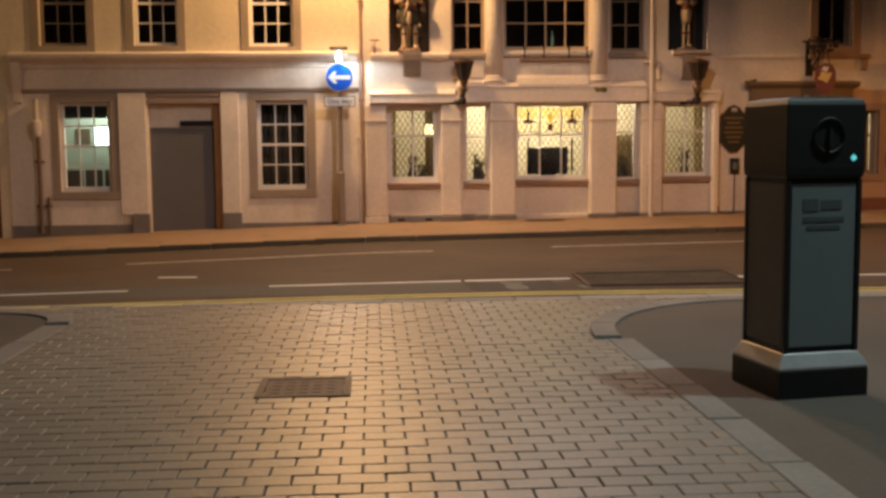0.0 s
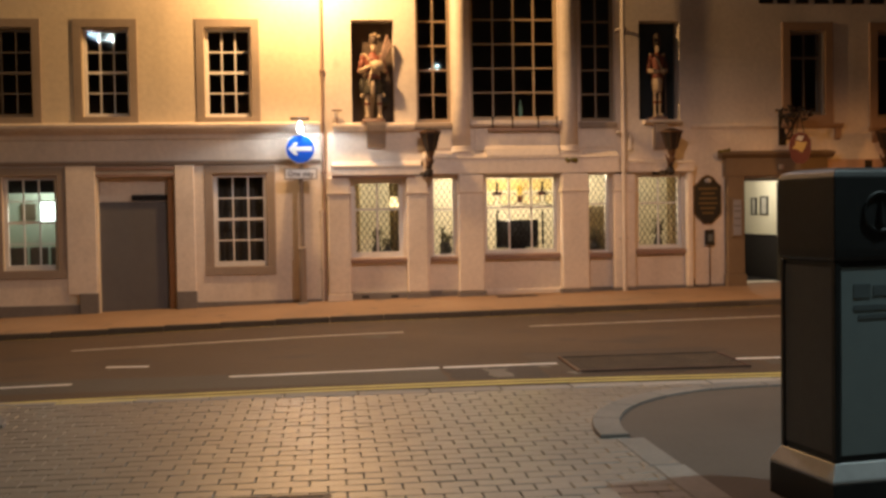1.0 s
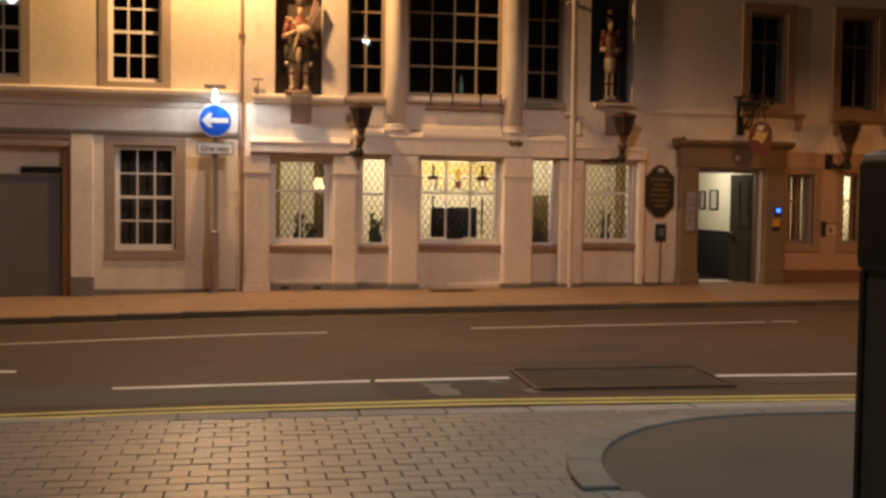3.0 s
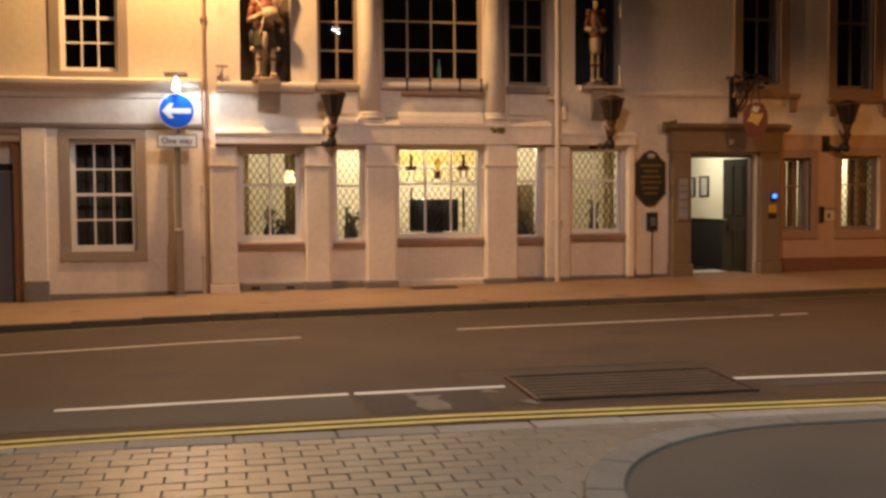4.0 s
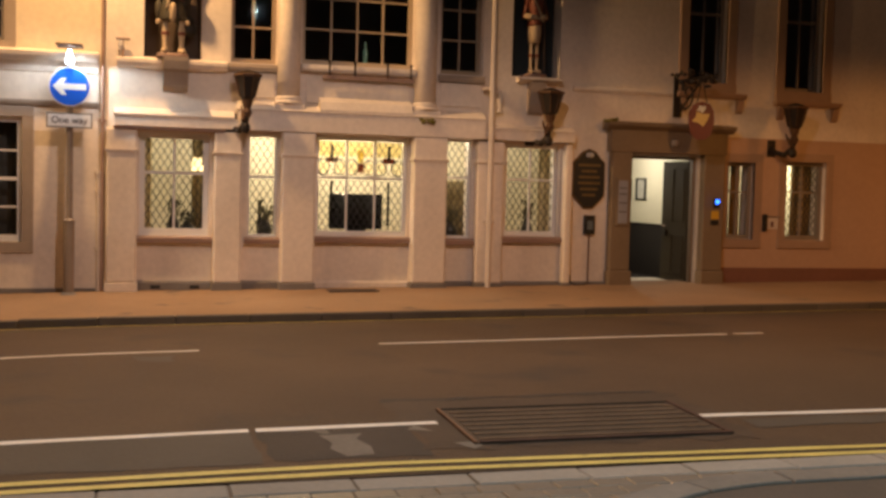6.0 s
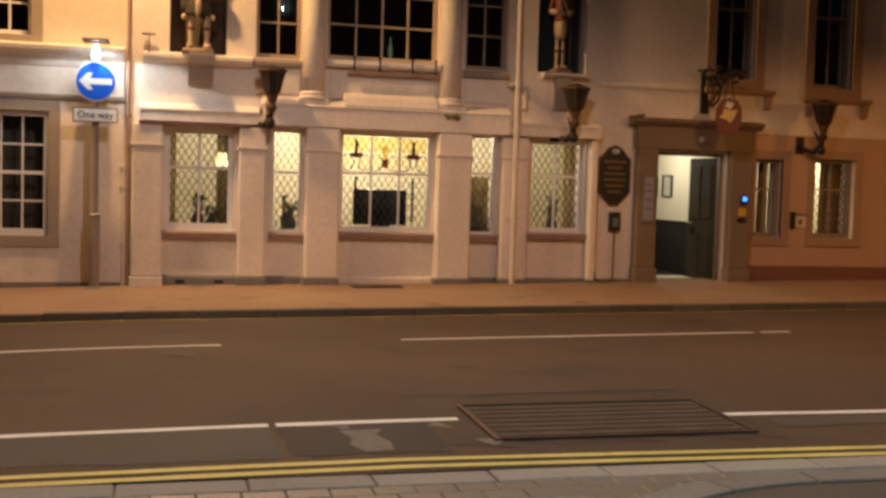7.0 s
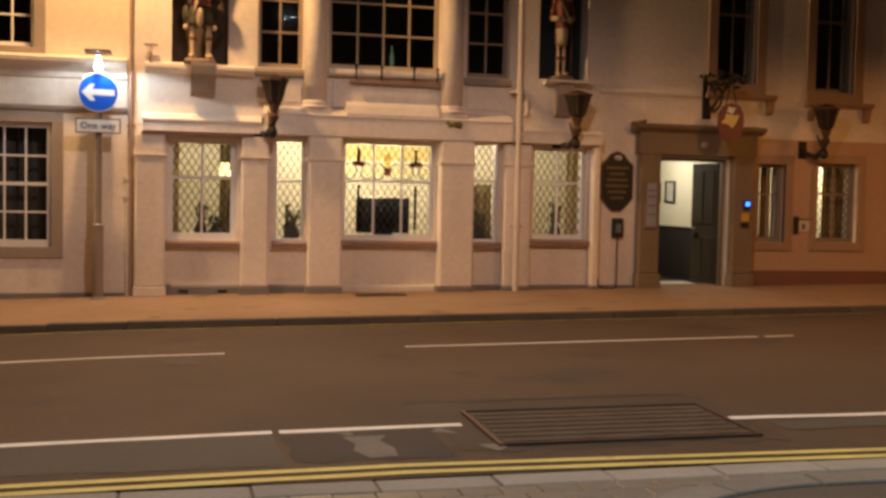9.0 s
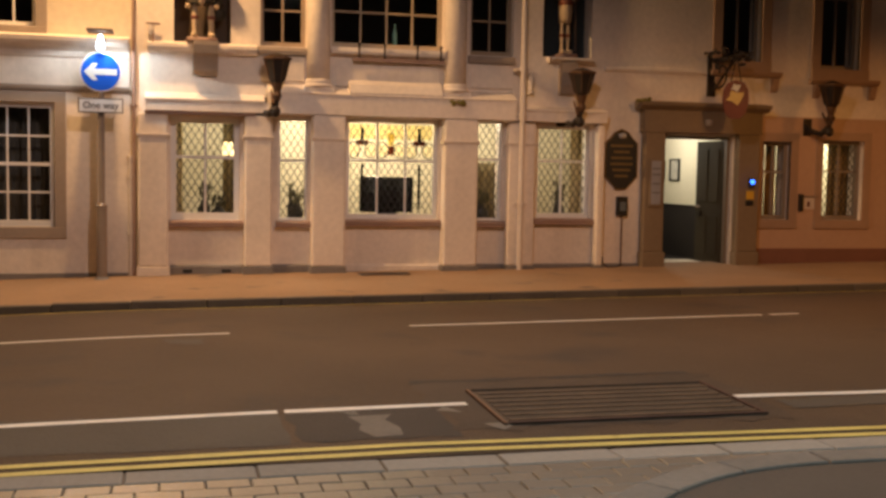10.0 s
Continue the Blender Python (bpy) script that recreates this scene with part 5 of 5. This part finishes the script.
curtain(0.3, 0.66, 0.1, 2.75, 0.62, 4, "curtain_pale", "ochre curtain at the window side", 0.035)
curtain(1.3, 1.75, 0.1, 2.75, 1.25, 4, "curtain_tan", "tan curtain behind the bar window", 0.035)
wl = thing("floor_lamp", (1.42, 1.0, 1.7), "floor lamp with a glowing amber shade in the bar", "floor lamp")
b = bmesh.new()
lathe(b, (1.36, 0.8, 1.9), [(0.1, 0), (0.105, 0.01), (0.065, 0.2), (0.06, 0.21)], 20)
part("shade", b, "glow_shade", wl, "glowing amber cloth shade", smooth=True)
part("stem", rod(bmesh.new(), (1.36, 0.8, 0.9), (1.36, 0.8, 1.95), 0.015), "gilt_dark", wl)
part("base", lathe(bmesh.new(), (1.36, 0.8, 0.1), [(0.12, 0), (0.1, 0.03), (0.02, 0.06), (0.018, 0.82)], 14), "gilt_dark", wl)
# office behind the lit window of the left house
cab = thing("wall_picture", (-6.07, 1.4, 1.8), "dark square board on the office wall", "board")
part("board", box(bmesh.new(), -6.23, -5.93, 1.36, 1.39, 1.75, 2.08, 0.006), "case_brown", cab)
st = thing("strip_light", (-5.68, 1.0, 2.2), "lit fluorescent panel in the office", "light")
part("diffuser", box(bmesh.new(), -5.85, -5.5, 1.37, 1.394, 1.72, 2.11, 0.01), "strip", st, "glowing white panel")
part("housing", box(bmesh.new(), -5.87, -5.48, 1.394, 1.4, 1.7, 2.13), "pipe_paint", st)
# dark box added so the top row of office panes reads dark
solid("top_pane_mask", box(bmesh.new(), -6.3, -5.05, 0.44, 0.47, 2.28, 2.8, 0.01), "black", "dark box added at the head of the office window to darken its top panes", "blind", kind="structure")
for x in (-6.25, -5.85, -5.45):
    solid("office_chair_back", box(bmesh.new(), x, x + 0.36, 0.5, 0.56, 0.1, 1.22, 0.03), "wood_dark", "brown upholstered seat back in the office window", "chair", kind="")

gl = thing("bottle", (3.9, 0.5, 3.1), "pale green bottle standing in the upper window", "bottle")
part("glass_body", lathe(bmesh.new(), (3.95, 0.32, 3.68), [(0.035, 0), (0.04, 0.03), (0.04, 0.2), (0.018, 0.28), (0.018, 0.36)], 14), "bottle", gl, smooth=True)

# grey sheet added to lift the dark ground-floor panes, and the string course beside the door
curtain(-2.4, -1.0, 0.1, 2.8, 0.5, 12, "backing_grey", "grey folded sheet added behind the dark sash window to lift its panes", 0.015)
trim("trim_string_course", moulding(bmesh.new(), 7.42, 9.26, [(0.01, 3.4), (-0.03, 3.41), (-0.045, 3.45), (-0.035, 3.48), (0.01, 3.5)]), "render_white", "thin weathered string course beside the niche")
mo = bmesh.new()
rng = random.Random(8)
for i in range(26):
    blob(mo, (8.02 + rng.uniform(-0.08, 0.12), -0.24 + rng.uniform(-0.05, 0.1), 2.93 + rng.uniform(-0.02, 0.03)), (rng.uniform(0.015, 0.04), 0.03, rng.uniform(0.01, 0.03)), 6)
solid("moss", mo, "moss", "small tuft of yellow-green moss on the door cornice", "moss", kind="stuff")
mo = bmesh.new()
for i in range(22):
    blob(mo, (4.86 + rng.uniform(-0.12, 0.12), -0.3 + rng.uniform(-0.03, 0.05), 2.78 + rng.uniform(-0.03, 0.03)), (rng.uniform(0.015, 0.04), 0.03, rng.uniform(0.01, 0.03)), 6)
solid("moss", mo, "moss", "small tuft of dull moss under the column foot", "moss", kind="stuff")

# ---- repairs, covers and marks on the road ----


def patch(name, x0, x1, y0, y1, lift, material, label, ragged=0.0, seed=1):
    rng = random.Random(seed)
    bm = bmesh.new()
    xs, ys = steps(x0, x1, 0.2), steps(y0, y1, 0.2)
    sheet(bm, xs, ys, road_z, lift)
    if ragged:
        for v in bm.verts:
            if abs(v.co.x - x0) < 1e-4 or abs(v.co.x - x1) < 1e-4 or abs(v.co.y - y0) < 1e-4 or abs(v.co.y - y1) < 1e-4:
                v.co.x += rng.uniform(-ragged, ragged)
                v.co.y += rng.uniform(-ragged, ragged)
    return solid(name, bm, material, label, "road repair")


patch("road_patch", -12, 1.22, -10.36, -9.52, 0.0025, "asphalt_grey", "greyer strip of asphalt beside the yellow lines", 0.02)
patch("road_patch", 1.26, 2.3, -10.32, -9.54, 0.0028, "asphalt_dark", "dark rectangular asphalt repair", 0.03, 2)
patch("road_patch", 2.3, 4.75, -10.2, -8.76, 0.0032, "asphalt_mid", "dark ragged asphalt round the trench", 0.09, 3)
tr = thing("trench_patch", (3.6, -9.5, 0.03), "rusty grooved metal road plate set in dark asphalt", "road plate", kind="structure")
b = bmesh.new()
sheet(b, steps(2.64, 4.58, 0.25), steps(-9.98, -8.99, 0.2), road_z, 0.008, 0.02)
part("plate", b, "trench", tr)
for i in range(7):
    y = -9.9 + 0.125 * i
    b = bmesh.new()
    sheet(b, steps(2.7, 4.54 - 0.03 * (i % 3), 0.25), [y, y + 0.024], road_z, 0.018, 0.012)
    part("ridge", b, "ridge", tr)
    b = bmesh.new()
    sheet(b, steps(2.7, 4.54, 0.25), [y + 0.026, y + 0.075], road_z, 0.011, 0.006)
    part("groove", b, "groove", tr)
for x0, x1, y0, y1, m_ in ((2.64, 2.662, -9.98, -8.99, "rust_edge"), (4.55, 4.585, -9.98, -8.99, "rust_dark"), (2.68, 4.545, -9.02, -8.985, "groove"), (2.68, 4.545, -9.98, -9.945, "rust_dark")):
    b = bmesh.new()
    sheet(b, [x0, x1] if x1 - x0 < 0.1 else steps(x0, x1, 0.25), [y0, y1] if y1 - y0 < 0.1 else steps(y0, y1, 0.2), road_z, 0.02, 0.014)
    part("edge_bar", b, m_, tr)
tr.location.y -= 0.15
patch("road_patch", 2.28, 3.0, -8.82, -8.7, 0.0046, "asphalt_dark", "dark cracked asphalt seam behind the road plate", 0.05, 41)
patch("road_patch", 2.9, 4.62, -8.76, -8.7, 0.0048, "asphalt_dark", "dark cracked asphalt seam behind the road plate", 0.04, 42)
patch("road_patch", 4.9, 8.5, -9.95, -9.72, 0.004, "asphalt_grey", "pale worn strip beside the bay line", 0.04, 7)
for i, (x0, x1, y0, y1) in enumerate(((1.7, 1.9, -10.3, -9.72), (1.34, 1.62, -9.62, -9.53), (2.55, 2.75, -10.2, -10.02), (0.45, 0.8, -6.7, -6.35), (1.66, 1.78, -9.75, -9.62), (2.3, 2.42, -9.72, -9.6))):
    patch("road_patch", x0, x1, y0, y1, 0.0058, "patch_pale" if i != 3 else "asphalt_path", "pale worn filler on the asphalt", 0.06, 20 + i)
b = bmesh.new()
sheet(b, steps(3.28, 4.05, 0.25), [-0.7, -0.36], pave_z, 0.01, 0.02)
solid("hatch", b, "iron", "dark metal cellar hatch in the footway", "hatch", kind="")

# ---- information pillar ----
pil = thing("information_pillar", (3.06, -15.39, 0.0), "black square information pillar with pale poster panels", "information pillar")
pil.rotation_euler = (0, 0, radians(9))


def square(bm, rings, n=4):
    made = []
    for h, z in rings:
        made.append([bm.verts.new((sx * h, sy * h, z)) for sx, sy in ((-1, -1), (1, -1), (1, 1), (-1, 1))])
    for p, q in zip(made, made[1:]):
        for i in range(4):
            bm.faces.new((p[i], p[(i + 1) % 4], q[(i + 1) % 4], q[i]))
    bm.faces.new(made[0][::-1])
    bm.faces.new(made[-1])
    bmesh.ops.bevel(bm, geom=bm.edges[:], offset=0.006, segments=2, affect="EDGES", profile=0.5)
    return bm


part("base", square(bmesh.new(), [(0.325, -0.03), (0.325, 0.19)]), "pillar_dark", pil, "black plinth", local=True)
part("skirt", square(bmesh.new(), [(0.325, 0.192), (0.325, 0.21), (0.275, 0.3)]), "pillar_skirt", pil, "pale sloping metal skirt", local=True)
core = part("body", square(bmesh.new(), [(0.262, 0.3), (0.262, 1.45)]), "pillar_dark", pil, local=True)
for i in range(4):
    turn = Matrix.Rotation(radians(90 * i), 4, "Z")
    b = box(bmesh.new(), -0.234, 0.234, -0.27, -0.255, 0.34, 1.42, 0.004)
    bmesh.ops.transform(b, matrix=turn, verts=b.verts)
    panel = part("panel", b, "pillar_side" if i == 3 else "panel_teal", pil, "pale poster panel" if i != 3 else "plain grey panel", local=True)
    for x in (-0.257, 0.257):
        b = box(bmesh.new(), x - 0.018, x + 0.018, -0.276, -0.25, 0.3, 1.45, 0.005)
        bmesh.ops.transform(b, matrix=turn, verts=b.verts)
        part("corner_post", b, "pillar_dark", pil, local=True)
    if i != 3:
        for x0, x1, z0, z1 in ((-0.15, -0.04, 1.24, 1.32), (-0.02, 0.13, 1.25, 1.31), (-0.15, 0.15, 1.17, 1.2), (-0.12, 0.12, 1.12, 1.145)):
            b = box(bmesh.new(), x0, x1, -0.2725, -0.2695, z0, z1)
            bmesh.ops.transform(b, matrix=turn, verts=b.verts)
            part("print_bar", b, "pillar_print", panel, local=True)
cap = part("cap", square(bmesh.new(), [(0.268, 1.45), (0.282, 1.47), (0.285, 1.52), (0.285, 1.93), (0.27, 1.965), (0.2, 1.985)]), "pillar_dark", pil, "black cap block", local=True)
for i in range(4):
    turn = Matrix.Rotation(radians(90 * i), 4, "Z")
    if i == 3:
        continue
    b = bmesh.new()
    for k in range(28):
        a0, a1 = 2 * math.pi * k / 28, 2 * math.pi * (k + 1) / 28
        rod(b, (0.02 + 0.11 * math.cos(a0), -0.287, 1.73 + 0.11 * math.sin(a0)), (0.02 + 0.11 * math.cos(a1), -0.287, 1.73 + 0.11 * math.sin(a1)), 0.009, n=6)
    rod(b, (0.02, -0.285, 1.66), (0.02, -0.285, 1.79), 0.02, 0.012, n=8)
    bmesh.ops.transform(b, matrix=turn, verts=b.verts)
    part("emblem", b, "pillar_dark", cap, "raised ring emblem", local=True)
# small emissive cyan disc on the cap front
b = bmesh.new()
rod(b, (0.2, -0.287, 1.585), (0.2, -0.282, 1.585), 0.02, n=12)
part("cyan_disc", b, "glow_cyan", cap, "small cyan glowing disc", local=True)

# ---- edging, bands and block paving of the square ----

def solid_part(name, pts, z0, z1, material, parent):
    bm = bmesh.new()
    lo = [bm.verts.new((x, y, z0)) for x, y in pts]
    hi = [bm.verts.new((x, y, z1)) for x, y in pts]
    bm.faces.new(lo[::-1])
    bm.faces.new(hi)
    for i in range(len(pts)):
        j = (i + 1) % len(pts)
        bm.faces.new((lo[i], lo[j], hi[j], hi[i]))
    bmesh.ops.recalc_face_normals(bm, faces=bm.faces[:])
    bmesh.ops.bevel(bm, geom=[e for e in bm.edges if all(abs(v.co.z - z1) < 1e-6 for v in e.verts)], offset=0.008, segments=1, affect="EDGES")
    return part(name, bm, material, parent)


edging = thing("edging", (0, -10.9, 0), "pale stone edging slabs along the double yellow lines", "edging", kind="structure")
for i in range(-14, 18):
    x = 0.25 + 0.716 * i
    solid_part("slab", [(x + 0.006, -10.99), (x + 0.71, -10.99), (x + 0.71, -10.75), (x + 0.006, -10.75)], -0.08, 0.0 + 0.003 * (i % 2), "edging", edging)


def band(side, cx, cy, rx, ry, lean, label):
    """Curved and straight pale kerb band round an asphalt corner; side 1 is towards larger x."""
    t_ = thing("kerb_band", (cx, cy, 0), label, "kerb", kind="structure")
    n_, w_ = 5, 0.23
    for k in range(n_):
        a0, a1 = 90 * k / n_ + 0.25, 90 * (k + 1) / n_ - 0.25
        pts = []
        for d, rr in ((0, range(6)), (w_, range(5, -1, -1))):
            for s in rr:
                a = radians(180 - (a0 + (a1 - a0) * s / 5))
                pts.append((cx + side * (rx - d) * math.cos(a), cy + (ry - d) * math.sin(a)))
        solid_part("kerbstone", pts, -0.08, 0.03 - 0.002 * k, "band", t_)
    for k in range(11):
        y = cy - 0.04 - 0.92 * k
        dx = 0.012 * k
        x0, x1 = cx - side * (rx - lean - dx), cx - side * (rx - lean - w_ - dx)
        solid_part("kerbstone", [(x0, y), (x1, y), (x1, y - 0.905), (x0, y - 0.905)], -0.08, 0.008 + 0.002 * (k % 3), "band", t_)
    top = cy + ry
    for k in range(8):
        x0, x1 = cx + side * (0.01 + 0.92 * k), cx + side * (0.915 + 0.92 * k)
        solid_part("kerbstone", [(x0, top), (x1, top), (x1, top - w_), (x0, top - w_)], -0.08, 0.022, "band", t_)
    bm = bmesh.new()
    pts = []
    for s in range(13):
        a = radians(180 - 90 * s / 12)
        pts.append((cx + side * (rx - w_ + 0.01) * math.cos(a), cy + (ry - w_ + 0.01) * math.sin(a)))
    pts += [(cx + side * 14, top - w_ + 0.01), (cx + side * 14, -30), (cx - side * (rx - lean - w_ - 0.1), -30), (cx - side * (rx - lean - w_ + 0.01), cy - 0.05)]
    bm.faces.new([bm.verts.new((x, y, 0.004)) for x, y in pts])
    bmesh.ops.triangulate(bm, faces=bm.faces[:])
    bmesh.ops.recalc_face_normals(bm, faces=bm.faces[:])
    solid("path_asphalt", bm, "asphalt_path", "worn brown-grey asphalt footpath", "pavement")


band(1, 4.28, -13.4, 2.22, 2.3, 0.1, "pale curved kerb band round the asphalt beside the pillar")
band(-1, -3.93, -12.1, 1.15, 1.02, 0.0, "pale curved kerb band round the asphalt corner")

cov = thing("manhole_cover", (-0.345, -15.04, 0), "rusty rectangular manhole cover set in the paving", "manhole cover")
b = bmesh.new()
for a in ((-0.67, -0.02, -15.34, -15.29), (-0.67, -0.02, -14.79, -14.74), (-0.67, -0.62, -15.29, -14.79), (-0.07, -0.02, -15.29, -14.79)):
    box(b, *a, -0.05, 0.009)
part("frame", b, "cover_iron", cov)
part("lid", box(bmesh.new(), -0.615, -0.075, -15.285, -14.795, -0.05, 0.0055, 0.003), "cover_iron", cov)
for i in range(5):
    for j in range(4):
        x, y = -0.57 + 0.095 * i, -15.23 + 0.11 * j
        part("stud", box(bmesh.new(), x, x + 0.06, y, y + 0.06, 0.003, 0.009), "cover_iron", cov)


def clear(x, y):
    """Whether the block paving runs here."""
    if -0.6 < x < -0.1 and -15.27 < y < -14.81:
        return False
    for side, cx, cy, rx, ry in ((1, 4.28, -13.4, 2.0, 2.1), (-1, -3.93, -12.1, 0.95, 0.82)):
        d = (cx - x) * side
        if y > cy:
            if d <= 0 and y < cy + ry:
                return False
            if d > 0 and (d / rx) ** 2 + ((y - cy) / ry) ** 2 < 1:
                return False
        elif d < rx - 0.1:
            return False
    return True


PX, PY, GAP, CH = 0.24, 0.16, 0.007, 0.005
bx, by = (PX - GAP) / 2, (PY - GAP) / 2
BLOCK_V = [(-bx, -by, -0.06), (bx, -by, -0.06), (bx, by, -0.06), (-bx, by, -0.06), (-bx, -by, -CH), (bx, -by, -CH), (bx, by, -CH), (-bx, by, -CH),
           (-bx + CH, -by + CH, 0), (bx - CH, -by + CH, 0), (bx - CH, by - CH, 0), (-bx + CH, by - CH, 0)]
BLOCK_F = [(0, 1, 5, 4), (1, 2, 6, 5), (2, 3, 7, 6), (3, 0, 4, 7), (4, 5, 9, 8), (5, 6, 10, 9), (6, 7, 11, 10), (7, 4, 8, 11), (8, 9, 10, 11)]
block = bpy.data.meshes.new("paver")
block.from_pydata(BLOCK_V, [], BLOCK_F)
block.materials.append(M["paver"])
paving = thing("paving", (0, -15, 0), "grey-brown rectangular block paving in running bond", "paving", kind="structure")
rng = random.Random(11)
vs, fs = [], []
near = 0
row = 0
y = -11.08
while y > -27:
    x = -5.2 + (PX / 2 if row % 2 else 0)
    while x < 4.6:
        if clear(x, y):
            z, t1, t2 = rng.uniform(-0.0025, 0.002), rng.uniform(-0.012, 0.012), rng.uniform(-0.012, 0.012)
            if -17.75 < y < -15.0 and -1.75 < x < 1.95 and near < 300:
                near += 1
                ob = new("paver", block)
                ob.parent = paving
                ob.location = (x, y + 15, z)
                ob.rotation_euler = (t1, t2, rng.uniform(-0.008, 0.008))
            else:
                k = len(vs)
                vs.extend((x + a, y + b + 15, z + c + a * t2 + b * t1) for a, b, c in BLOCK_V)
                fs.extend(tuple(k + i for i in f) for f in BLOCK_F)
        x += PX
    y -= PY
    row += 1
me = bpy.data.meshes.new("paver_field")
me.from_pydata(vs, [], fs)
me.materials.append(M["paver"])
ob = new("paver_field", me)
ob.parent = paving
tagged(ob, kind="stuff")
